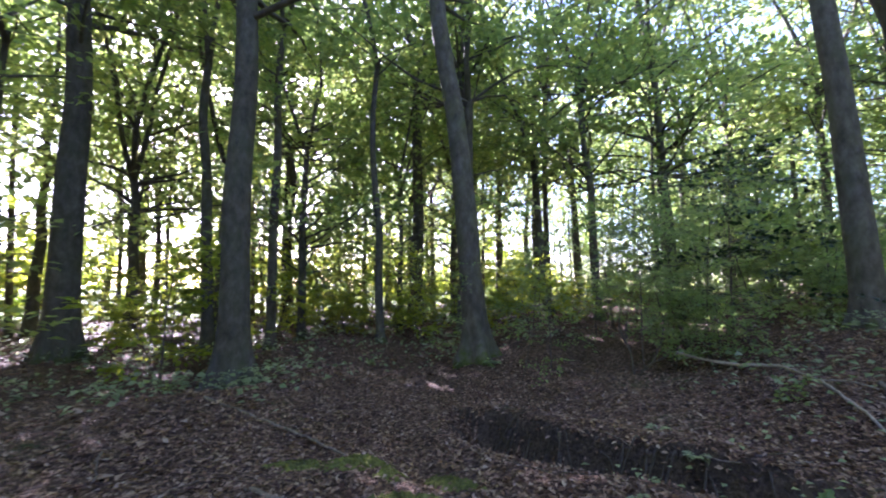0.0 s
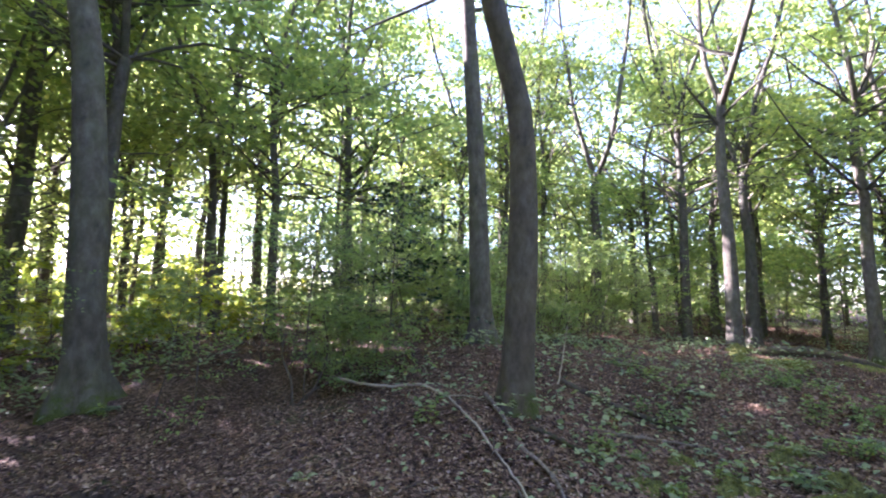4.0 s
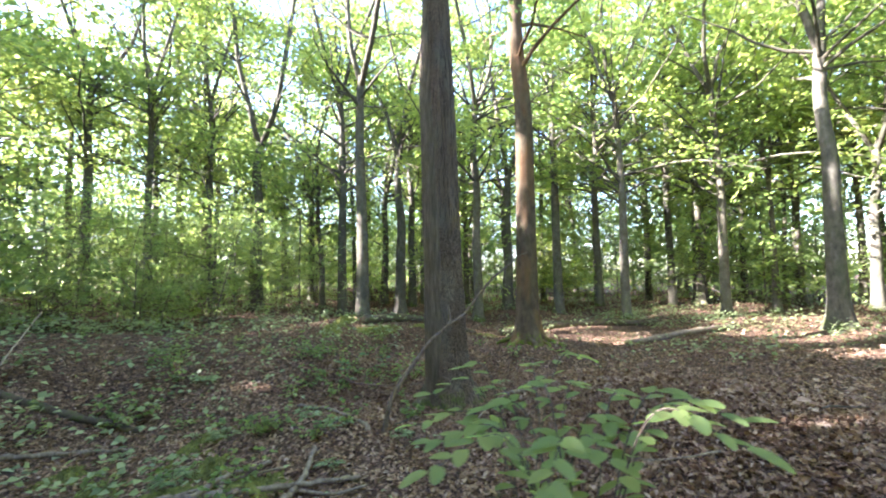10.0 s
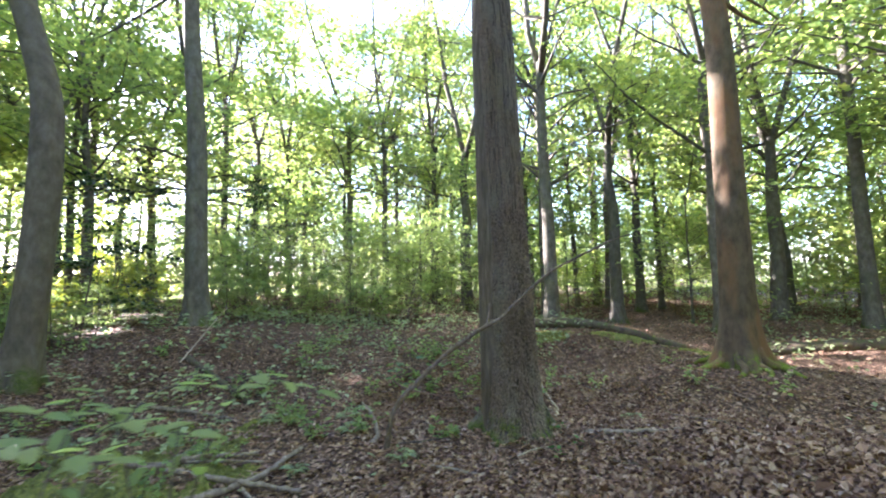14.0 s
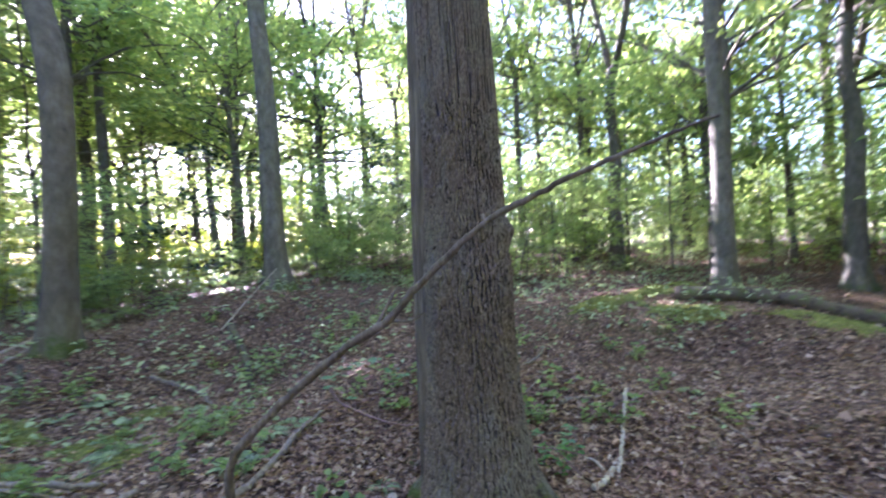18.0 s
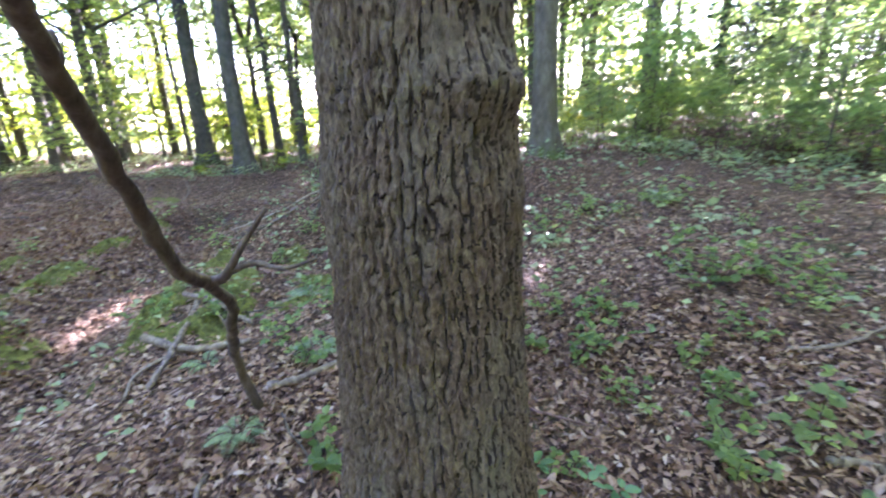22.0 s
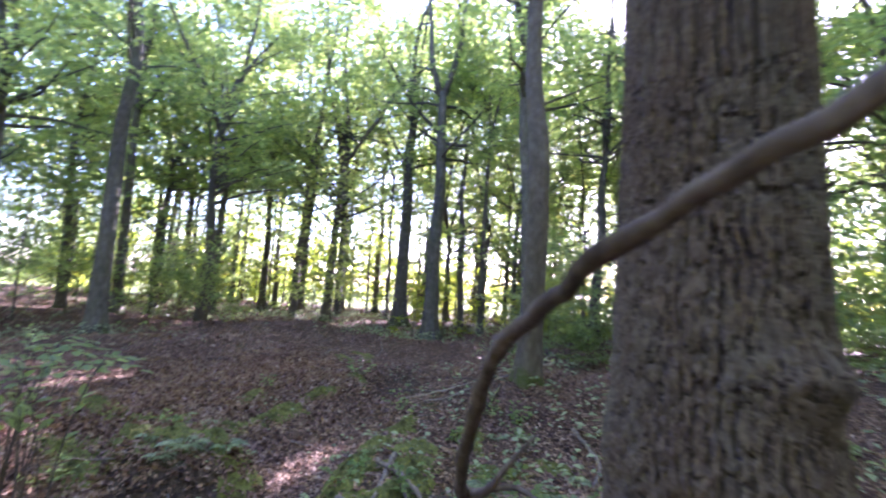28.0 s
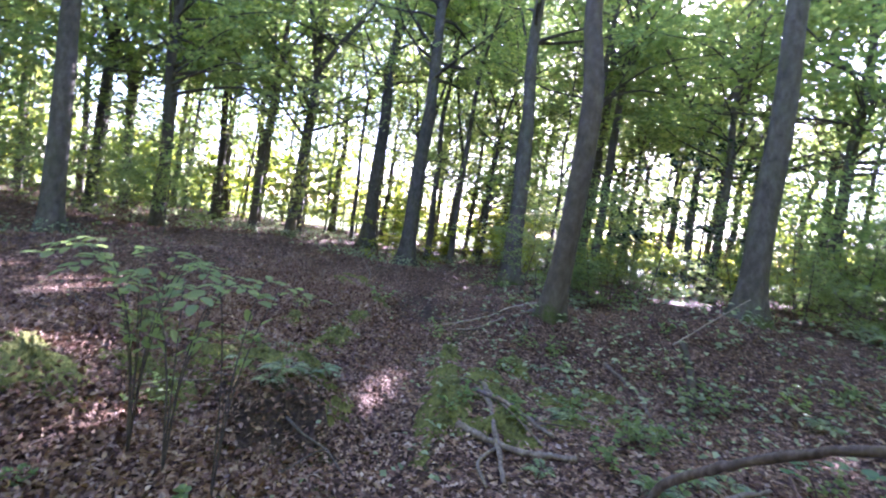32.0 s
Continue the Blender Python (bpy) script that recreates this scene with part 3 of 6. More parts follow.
def tall(x, y, d, label, h=20.0, **kw):
    """A grown tree with a bare lower trunk."""
    o = dict(fork=0.5, crown_from=0.36, n_branch=22, n_leaf=15, n_spray=9, leaf=0.16, sides=24, rings=34, roots=0.7, apart=True)
    o.update(kw)
    return plant_tree(x, y, tree_parts(h, d, **o), label)


def middling(x, y, d, label, h=17.0, **kw):
    o = dict(fork=rng.uniform(0.3, 0.5), crown_from=0.25, n_branch=48, n_leaf=13, n_spray=9, leaf=0.205, sides=10, low_branches=4, branch_reach=0.24)
    o.update(kw)
    return plant_tree(x, y, tree_parts(h, d, **o), label)


GREY = "grey-green smooth-barked beech with a flared foot in leaf litter"
# the grown trees beside the path
tall(-4.4, 7.05, 0.58, "stout grey beech with a wide flared foot", roots=1.25, bark=BEECH)
tall(-8.8, 7.7, 0.66, "stout dark beech near the bright wood edge", roots=0.7)
tall(0.13, 8.04, 0.50, "dark straight beech beside the leaf-filled ditch", path=[(0.0, 0.0, 0.0), (-0.13, 0.0, 1.5), (-0.22, 0.0, 3.0), (-0.42, 0.02, 5.0), (-0.78, 0.05, 7.4)], roots=1.0)
tall(4.64, 4.15, 0.40, "bent brown beech with a sunlit patch of bark", path=[(0.0, 0.0, 0.0), (0.07, -0.02, 1.0), (0.13, -0.04, 2.4), (0.10, -0.02, 3.7), (-0.10, 0.05, 4.6), (-0.32, 0.13, 5.6), (-0.5, 0.25, 8.0)], knobs=0.045, roots=0.4, bark=BEECH_BROWN)
tall(6.6, 7.3, 0.46, "dark upright beech on a low rise", lean=(-0.04, 0.02), roots=0.85)
rooted = tall(14.7, 0.7, 0.56, "rusty brown beech with a mossy root foot", roots=1.0, bark=BEECH_RUST)
for a, ln, w in ((-2.75, 1.0, 0.10), (-2.2, 0.75, 0.08), (-1.6, 0.9, 0.09), (-0.7, 0.8, 0.09), (0.4, 0.9, 0.08), (1.6, 0.8, 0.09), (2.7, 1.0, 0.10)):
    T = Tubes()
    c, q = math.cos(a), math.sin(a)
    T.add(smooth_line([(0.2 * c, 0.2 * q, 0.38), (0.36 * c, 0.36 * q, 0.15), (0.62 * c - 0.08 * q, 0.62 * q + 0.08 * c, 0.05), (ln * c, ln * q, -0.04)], 14), w * np.linspace(1.0, 0.35, 14), 10, 0.08)
    put("root", T.mesh("root", BEECH_RUST), rooted)
tall(16.0, 6.6, 0.44, "slender dark beech by a mossy bank", fork=0.42)
tall(16.4, 12.0, 0.50, "beech that forks into two upright stems", fork=0.34, split=2, spread=0.42)
tall(27.9, -4.2, 0.55, "beech with a sunlit side limb", fork=0.34, spread=0.6)
tall(19.5, -6.7, 0.50, "forked beech with sun on its limbs", fork=0.40, spread=0.3)
tall(-4.4, -3.0, 0.46, "grey beech with sunlit bare roots", roots=0.9)
tall(-2.4, 15.2, 0.50, GREY)
tall(20.2, 22.6, 0.55, "beech that spreads into several limbs", fork=0.40, split=3, spread=0.5)
tall(24.6, 1.8, 0.45, "upright beech in the leafy middle distance")
tall(24.6, 4.2, 0.52, "beech forking above a pale sunlit foot", fork=0.34)
tall(20.6, 7.9, 0.50, "dark beech with a side limb", fork=0.36, spread=0.5)

LABELS = ("slim dark beech among other trunks", "grey beech with a forked top", "young beech with leafy low branches", "dark upright beech in the middle distance")


def in_sunbeam(x, y):
    """Gaps in the canopy through which the low sun reaches the ground."""
    for tx, ty in ((20.5, -1.0), (24.0, -6.0)):
        k = (x - tx) * -0.538 + (y - ty) * 0.843
        if k > 10 and abs((x - tx) * 0.843 + (y - ty) * 0.538) < 2.8:
            return True
    return False


def stand(places, **kw):
    for i, (x, y, d) in enumerate(places):
        middling(x, y, d, LABELS[i % 4], h=13 + 12 * d + rng.uniform(-1.5, 1.5), lean=tuple(rng.normal(scale=0.03, size=2)), split=int(rng.integers(1, 4)), **{**dict(crown_from=rng.uniform(0.20, 0.42)), **kw})


# north of the path, towards the middle of the wood
stand(((4.7, 22.0, 0.46), (9.8, 25.7, 0.43), (11.8, 21.9, 0.38), (0.7, 23.6, 0.40), (9.1, 20.4, 0.30), (13.6, 19.6, 0.27), (6.6, 16.6, 0.17),
       (10.4, 18.2, 0.30), (6.4, 14.5, 0.36), (15.5, 17.0, 0.28), (17.8, 17.2, 0.38), (2.3, 15.0, 0.33), (3.7, 13.6, 0.30), (-0.4, 11.3, 0.40), (-0.2, 19.0, 0.23)))
# east, where the wood is greenest
stand(((21.7, 15.9, 0.38), (23.1, 12.2, 0.27), (23.6, 10.7, 0.42), (19.9, 19.3, 0.29), (20.9, 13.3, 0.34), (25.9, 9.6, 0.30), (30.9, -8.1, 0.25),
       (19.2, 11.1, 0.28), (28.0, 5.2, 0.40), (22.6, -8.6, 0.34), (29.5, 0.6, 0.36), (26.2, -9.5, 0.30)))
# west, towards the bright edge
stand(((-14.3, 11.6, 0.40), (-10.3, 11.1, 0.36), (-7.7, 15.5, 0.48), (-17.4, 17.3, 0.34), (-3.4, 19.0, 0.29), (-2.6, 20.6, 0.31), 
       (-6.1, -5.9, 0.46), (-13.6, -5.7, 0.40), (-13.4, -2.5, 0.42), (-16.1, -1.3, 0.40), (-9.3, -0.5, 0.44), (-14.6, 2.3, 0.42), (-10.4, 4.6, 0.46),
       (-12.0, 3.4, 0.36), (-15.8, 6.8, 0.30), (-11.6, -8.8, 0.34), (-17.5, -6.5, 0.28)), n_leaf=15, leaf=0.21, low_branches=4)

stand(((-8.1, 11.9, 0.30), (-7.0, 10.0, 0.33)), crown_from=0.62, low_branches=0, n_branch=26)
# leafy to the ground, added to screen the low sun from the ditch
for x, y in ((-5.2, 11.6), (-2.6, 13.2), (-8.6, 17.2), (-5.8, 19.6), (-11.5, 20.5), (-1.2, 16.6), (-12.0, 14.0)):
    middling(x, y, 0.20 + rng.uniform(0, 0.1), "added young beech leafy from low on its trunk, screening the sun", h=14, crown_from=0.20, n_branch=44, leaf=0.19, low_branches=6)
# tall, full-crowned trees near the edge, added between the path and the sun to shade the ground
for x, y in ((-9.0, 19.5), (-5.5, 23.0), (-14.0, 15.5), (-9.5, 25.5), (2.5, 28.0), (-17.0, 9.5), (-19.0, 3.5), (-1.0, 31.0)):
    middling(x, y, 0.36 + rng.uniform(0, 0.1), "tall full-crowned beech added near the wood edge for shade", h=21, crown_from=0.30, n_branch=50, leaf=0.22, low_branches=0)
# south-east
stand(((22.0, -12.0, 0.36), (26.5, -14.5, 0.40), (31.0, -12.0, 0.34), (33.5, -5.0, 0.38), (35.0, 2.5, 0.36), (19.0, -14.0, 0.34), (15.5, -12.5, 0.30), (25.0, -6.5, 0.28), (30.5, 8.5, 0.30)), leaf=0.22)

# tall crowns that close the view eastward
EAST = [tree_parts(22, 0.34 + 0.04 * k, fork=0.42, split=2 + k % 2, crown_from=0.24, n_branch=50, n_leaf=18, n_spray=9, leaf=0.205, sides=12, branch_reach=0.24) for k in range(3)]
for i, (x, y) in enumerate(((20.5, -15.5), (22.3, -1.2), (21.5, 4.6), (26.6, 0.2), (27.5, 7.6), (23.4, 8.9), (31.5, 4.0), (32.0, -2.0), (28.0, -8.0), (24.0, -11.0), (18.2, 9.2), (26.0, 13.5), (14.0, 15.0), (23.2, -4.6), (21.0, -10.2), (27.2, -3.0), (30.5, -6.4), (34.0, 1.0), (7.6, 18.6), (2.4, 20.2), (13.0, 17.2), (16.8, 15.4))):
    plant_tree(x, y, EAST[i % 3], "tall dark beech with a full green crown", turn=i * 2.1, scale=0.9 + 0.06 * (i % 4))

# slim stems at the western edge, with crowns high up
SLIM = [tree_parts(16 + 1.5 * k, 0.13 + 0.03 * k, fork=0.5, split=1 + k % 2, crown_from=0.24 + 0.07 * k, n_branch=30, n_leaf=8, n_spray=7, leaf=0.27, sides=8, branch_reach=0.19, rings=16, lean=(0.02 * (k - 1), 0.015)) for k in range(4)]
made = {}
for i in range(46):
    u = -34 + 1.45 * i + rng.uniform(-0.6, 0.6)
    q = rng.uniform(12.5, 23.5)
    x, y = EDGE_N[0] * q - EDGE_N[1] * u, EDGE_N[1] * q + EDGE_N[0] * u
    if in_sunbeam(x, y) or math.hypot(x + 4.4, y - 7) < 3 or math.hypot(x, y) < 9:
        continue
    k = i % 4
    m = Matrix.Translation((x, y, gz(x, y))) @ Matrix.Rotation(rng.uniform(0, 6.28), 4, "Z")
    if k in made:
        copy_thing(made[k], m)
    else:
        made[k] = plant_tree(x, y, SLIM[k], "slim dark beech stem near the bright wood edge", group="slim stems at the wood edge")

# more stems along the western edge, seen against the light
EDGE = [tree_parts(18 + k, 0.22 + 0.05 * k, fork=0.42 + 0.04 * k, split=1 + k % 3, crown_from=0.40, n_branch=18, n_leaf=12, n_spray=7, leaf=0.22, sides=12, branch_reach=0.2, rings=18,
                   lean=(0.025 * (k - 1.5), 0.01), low_branches=2) for k in range(4)]
taken = [(o.matrix_basis.translation.x, o.matrix_basis.translation.y) for o in scene.objects if o.name.startswith("tree") and o.parent is None]
made, count = {}, 0
while count < 26:
    a, r = radians(rng.uniform(18, 104)), rng.uniform(16.5, 31)
    x, y = 9.5 - r * math.sin(a), -1.5 + r * math.cos(a)
    s = x * EDGE_N[0] + y * EDGE_N[1]
    if s > EDGE_D - 2 or s < 6 or math.hypot(x, y) < 10 or min(math.hypot(x - p, y - q) for p, q in taken) < 1.7:
        continue
    taken.append((x, y))
    k = count % 4
    m = Matrix.Translation((x, y, gz(x, y))) @ Matrix.Rotation(rng.uniform(0, 6.28), 4, "Z")
    if k in made:
        copy_thing(made[k], m)
    else:
        made[k] = plant_tree(x, y, EDGE[k], "dark beech trunk against the bright wood edge", group="trunks at the wood edge")
    count += 1

# the rest of the wood, farther off
KINDS = []
for k in range(7):
    d = 0.20 + 0.04 * k
    p = tree_parts(15 + k, d, fork=rng.uniform(0.3, 0.55), split=int(rng.integers(1, 4)), crown_from=0.16, n_branch=34, n_leaf=9, n_spray=8,
                   leaf=0.37, sides=8, low_branches=4, lean=tuple(rng.normal(scale=0.03, size=2)), rings=14, branch_reach=0.2)
    KINDS.append(p)
taken = [(o.matrix_basis.translation.x, o.matrix_basis.translation.y) for o in scene.objects if o.name.startswith("tree") and o.parent is None]
firsts = {}
count = 0
while count < 80:
    a, r = rng.uniform(0, 2 * np.pi), math.sqrt(rng.uniform(20 ** 2, 46 ** 2))
    x, y = 7 + r * math.cos(a), 1 + r * math.sin(a)
    s = x * EDGE_N[0] + y * EDGE_N[1]
    if s > EDGE_D - 1 or (s > 8 and rng.random() < 0.55):
        continue
    near = 3.2 if y > -8 else 2.6
    if min(math.hypot(x - p, y - q) for p, q in taken) < near:
        continue
    if in_sunbeam(x, y):
        continue
    if math.hypot(x - 7, y - 2) < 21 and y > -6:
        continue
    taken.append((x, y))
    k = count % 7
    m = Matrix.Translation((x, y, gz(x, y))) @ Matrix.Rotation(rng.uniform(0, 6.28), 4, "Z")
    if k not in firsts:
        firsts[k] = plant_tree(x, y, KINDS[k], "slender beech deep in the wood", group="far trees of the wood")
        firsts[k].matrix_basis = m
    else:
        copy_thing(firsts[k], m)
    count += 1

# ---- undergrowth ----


def sapling_parts(height, n_branch, leaf=0.075, n_leaf=15, n_spray=4, reach=0.42, mat=None, d=0.03, low=0.18):
    line = bent((0, 0, -0.05), (rng.normal(scale=0.12), rng.normal(scale=0.12), 1), height, 8, 0.07, 0.03)
    rad = d * 0.5 * np.linspace(1, 0.15, 9)
    T = Tubes()
    at, di = [], []
    for _ in range(n_branch):
        u = rng.uniform(low, 1.0) * 8
        j = min(int(u), 7)
        p = line[j] + (line[j + 1] - line[j]) * (u - j)
        a = rng.uniform(0, 6.28)
        b = bent(p, (math.cos(a), math.sin(a), rng.uniform(-0.05, 0.4)), height * reach * rng.uniform(0.5, 1.1) * (1.2 - 0.6 * u / 8), 4, 0.12, -0.03)
        T.add(b, max(0.002, d * 0.18) * np.linspace(1, 0.25, 5), 3, cap=False)
        for k in range(n_spray):
            j2 = rng.integers(1, 5)
            at.append(b[j2])
            di.append((b[4] - b[2]) + rng.normal(scale=0.35, size=3) * np.array([1, 1, 0.2]) * height * reach)
    S = Tubes()
    S.add(line, rad, 6)
    at, di = np.array(at), np.array(di)
    pos, dr, nm, ln = sprays(at, di, n_leaf, np.full(len(at), 0.30 + 0.05 * height) * rng.uniform(0.7, 1.2, len(at)), leaf, 0.22)
    crown = mesh_from("crown", *(oval_leaves if 0.085 < leaf < 0.125 else kite_leaves)(pos, dr, nm, ln, ln * 0.68), mat or LEAF_LOW)
    return S.mesh("stem", TWIG), T.mesh("twigs", TWIG), crown


def plant_sapling(x, y, parts, label, turn=0.0, scale=1.0, name="sapling", category="sapling", group=""):
    ob = new(name)
    ob.empty_display_size = 0.1
    put("stem", parts[0], ob)
    put("twigwork", parts[1], ob, kind="stuff")
    put("foliage", parts[2], ob, kind="stuff")
    tagged(ob, label, category, group)
    ob.matrix_basis = Matrix.Translation((x, y, gz(x, y))) @ Matrix.Rotation(turn, 4, "Z") @ Matrix.Scale(scale, 4)
    return ob


SAPS = [sapling_parts(h, n, n_leaf=11, n_spray=3) for h, n in ((2.2, 22), (3.0, 28), (1.5, 16), (3.6, 30), (2.6, 26))]


def thicket(n, cx, cy, rx, ry, turn, label, lo=0.7, hi=1.2, kinds=(0, 1, 2, 3, 4), group="understorey saplings"):
    made = {}
    tries = 0
    while n and tries < 3000:
        tries += 1
        u, v = rng.uniform(-1, 1, 2)
        if u * u + v * v > 1:
            continue
        x = cx + u * rx * math.cos(turn) - v * ry * math.sin(turn)
        y = cy + u * rx * math.sin(turn) + v * ry * math.cos(turn)
        if min(math.hypot(x - a, y - b) for a, b in WALKED) < 1.9:
            continue
        k = int(rng.choice(kinds))
        m = Matrix.Translation((x, y, gz(x, y))) @ Matrix.Rotation(rng.uniform(0, 6.28), 4, "Z")
        if k in made:
            ob = copy_thing(made[k], m)
            ob.matrix_basis = m @ Matrix.Scale(rng.uniform(lo, hi), 4)
        else:
            made[k] = plant_sapling(x, y, SAPS[k], label, rng.uniform(0, 6.28), rng.uniform(lo, hi), group=group)
        n -= 1


# the beaten line that people walk
WALKED = smooth_line([(0.5, -0.7), (0.9, -0.1), (1.6, 0.45), (2.4, -0.1), (3.5, -1.4), (4.8, -2.6), (6.0, -3.3), (7.7, -3.3), (8.9, -2.5), (9.7, -1.6), (10.4, -0.5), (10.6, 0.3)], 60)

thicket(24, 4.0, 8.8, 4.6, 2.4, 0.2, "leafy beech sapling with layered thin branches", 0.7, 1.1)
thicket(26, 8.5, 14.0, 7.5, 3.2, 0.1, "leafy beech sapling in the understorey", 0.8, 1.4)
thicket(22, 16.5, 16.0, 6.5, 3.5, -0.4, "leafy beech sapling in the understorey", 0.9, 1.5)
thicket(12, 13.2, 10.5, 4.5, 2.0, -0.4, "leafy beech sapling with layered thin branches", 0.7, 1.1)
thicket(17, 10.5, 10.5, 4.0, 2.2, 0.0, "leafy beech sapling with layered thin branches", 0.8, 1.25)
thicket(13, 6.5, 12.0, 4.0, 2.2, 0.0, "leafy beech sapling with layered thin branches", 0.8, 1.3)
thicket(14, -4.5, 14.5, 5.5, 2.6, 0.1, "thin sapling near the wood edge", 0.6, 1.1)
thicket(18, 25.5, 12.5, 3.5, 8.0, 0.0, "leafy sapling in green shade", 0.8, 1.5)
thicket(16, 31.0, -3.0, 4.0, 8.0, 0.0, "leafy sapling in green shade", 0.8, 1.5)
thicket(8, 3.2, 6.7, 1.6, 0.8, 0.5, "small twiggy sapling beside the ditch", 0.5, 0.8, (0, 2))

# shrubs along the sunlit edge
SHRUBS = [sapling_parts(h, 17, leaf=0.15, n_leaf=10, n_spray=4, reach=0.5, mat=LEAF_EDGE, d=0.05) for h in (1.5, 2.2, 3.0)]
first = {}
for i in range(120):
    u = rng.uniform(-38, 32)
    s = EDGE_D - 2.0 + rng.uniform(-5.0, 3.0)
    x, y = EDGE_N[0] * s - EDGE_N[1] * u, EDGE_N[1] * s + EDGE_N[0] * u
    k = i % 3
    m = Matrix.Translation((x, y, gz(x, y))) @ Matrix.Rotation(rng.uniform(0, 6.28), 4, "Z") @ Matrix.Scale(rng.uniform(0.9, 2.7), 4)
    if k in first:
        copy_thing(first[k], m).matrix_basis = m
    else:
        first[k] = plant_sapling(x, y, SHRUBS[k], "sunlit yellow-green shrub at the wood edge", name="shrub", category="shrub", group="shrubs of the wood edge")
        first[k].matrix_basis = m

# lower shrubs in the shade before the edge
more, count = np.random.default_rng(31), 0
while count < 46:
    a, r = radians(more.uniform(14, 62)), more.uniform(15, 26)
    x, y = 9.5 - r * math.sin(a), -1.5 + r * math.cos(a)
    if x * EDGE_N[0] + y * EDGE_N[1] > EDGE_D or math.hypot(x, y) < 9:
        continue
    m = Matrix.Translation((x, y, gz(x, y))) @ Matrix.Rotation(more.uniform(0, 6.28), 4, "Z") @ Matrix.Scale(more.uniform(0.5, 1.0), 4)
    copy_thing(first[count % 3], m).matrix_basis = m
    count += 1

# ---- the oak ----
OAK_X, OAK_Y = 9.6, 0.52
SCAR = 1.48 - gz(OAK_X, OAK_Y) + 0.02


def oak():
    ob = new("oak_tree")
    sides, zs = 500, np.concatenate([np.arange(-0.25, -0.02, 0.03), np.arange(-0.02, 1.72, 0.006), np.arange(1.72, 2.4, 0.010), np.arange(2.4, 9.0, 0.14)])
    th = np.linspace(0, 2 * np.pi, sides, endpoint=False)
    Z, TH = np.meshgrid(zs, th, indexing="ij")
    base = np.interp(zs, [-0.25, 0.0, 0.1, 0.3, 0.7, 1.2, 1.45, 1.62, 2.2, 9.0], [0.52, 0.45, 0.395, 0.330, 0.278, 0.254, 0.258, 0.238, 0.228, 0.17])
    r = base[:, None] * np.ones_like(TH)
    foot = np.exp(-np.maximum(Z, -0.05) / 0.22)
    r = r * (1 + foot * (0.20 * np.cos(5 * TH + 0.9) + 0.10 * np.cos(3 * TH - 0.5)))
    r = r * (1 + 0.02 * np.sin(2 * TH + Z * 1.2) + 0.015 * np.sin(3 * TH - 2 * Z))
    # a swollen scar at chest height
    r = r + 0.045 * np.exp(-((Z - SCAR) / 0.06) ** 2 - (np.angle(np.exp(1j * (TH + 0.15))) / 0.5) ** 2)
    # bark: wandering upright ridges that part and join, broken across at uneven heights
    def patches(around, per_metre):
        """Smooth random field that closes round the trunk."""
        g = rng.uniform(-1, 1, (around, int(12 * per_metre) + 3))
        p, q = TH / (2 * np.pi) * around, (Z + 0.5) * per_metre
        i, j = np.floor(p).astype(int), np.floor(q).astype(int)
        p, q = p - i, q - j
        p, q = p * p * (3 - 2 * p), q * q * (3 - 2 * q)
        i, i2, j, j2 = i % around, (i + 1) % around, np.minimum(j, g.shape[1] - 2), np.minimum(j + 1, g.shape[1] - 1)
        return (g[i, j] * (1 - p) + g[i2, j] * p) * (1 - q) + (g[i, j2] * (1 - p) + g[i2, j2] * p) * q

    cols, rows = 60, 15.0
    u = TH * cols / (2 * np.pi) + 0.60 * patches(12, 2.5) + 0.42 * patches(34, 10) + 0.22 * patches(110, 40) + Z * 0.9
    column = np.mod(np.floor(u), cols)
    lift = np.mod(np.abs(np.sin(column * 12.9898) * 43758.5453), 1.0)
    inside = np.mod(u, 1.0) - 0.5
    furrow = 0.5 - np.abs(inside)
    w = Z * rows * (0.75 + 0.5 * lift) + lift * 37.0 + 0.25 * inside * (np.mod(column, 2) * 2 - 1) + 0.55 * patches(60, 14) + 0.25 * patches(160, 60) + 40.0
    plate_id = np.floor(w)
    tall_ = np.mod(np.abs(np.sin(column * 78.233 + plate_id * 37.719) * 43758.5453), 1.0)
    cross = (0.5 - np.abs(np.mod(w, 1.0) - 0.5)) * 0.9
    crumb = rng.normal(size=r.shape)
    coarse = rng.normal(size=r.shape)
    for i in range(9):
        coarse = (coarse + np.roll(coarse, 1, 0) + np.roll(coarse, -1, 0) + np.roll(coarse, 1, 1) + np.roll(coarse, -1, 1)) / 5
        if i < 1:
            crumb = (crumb + np.roll(crumb, 1, 0) + np.roll(crumb, -1, 0) + np.roll(crumb, 1, 1) + np.roll(crumb, -1, 1)) / 5
    coarse, crumb = coarse / coarse.std(), crumb / crumb.std()
    gap = 0.17 + 0.11 * patches(50, 7)
    along = np.clip((furrow + 0.035 * coarse) / np.maximum(gap, 0.03), 0, 1)
    over = np.clip((cross + 0.03 * coarse) / 0.13, 0, 1)
    broken = np.where(tall_ > 0.25, 1.0, 0.35)
    deep = 0.015 * np.interp(gap, [0.03, 0.12], [0.35, 1.0]) * np.interp(Z, [0.0, 0.4, 3.0], [0.65, 1.0, 1.0])
    r = r - np.maximum(deep * (1 - along ** 0.7), 0.010 * broken * (1 - over ** 0.8)) + 0.004 * (tall_ - 0.5) * along * over - 0.001 * (np.mod(w, 1.0) - 0.5) * along \
        + 0.0022 * patches(90, 40) + 0.0017 * coarse + 0.0009 * crumb
    # hollow between two roots
    r = r - 0.085 * np.exp(-(np.angle(np.exp(1j * (TH + 0.62))) / 0.17) ** 2) * (1 - smoothstep(0.02, 0.13, Z))
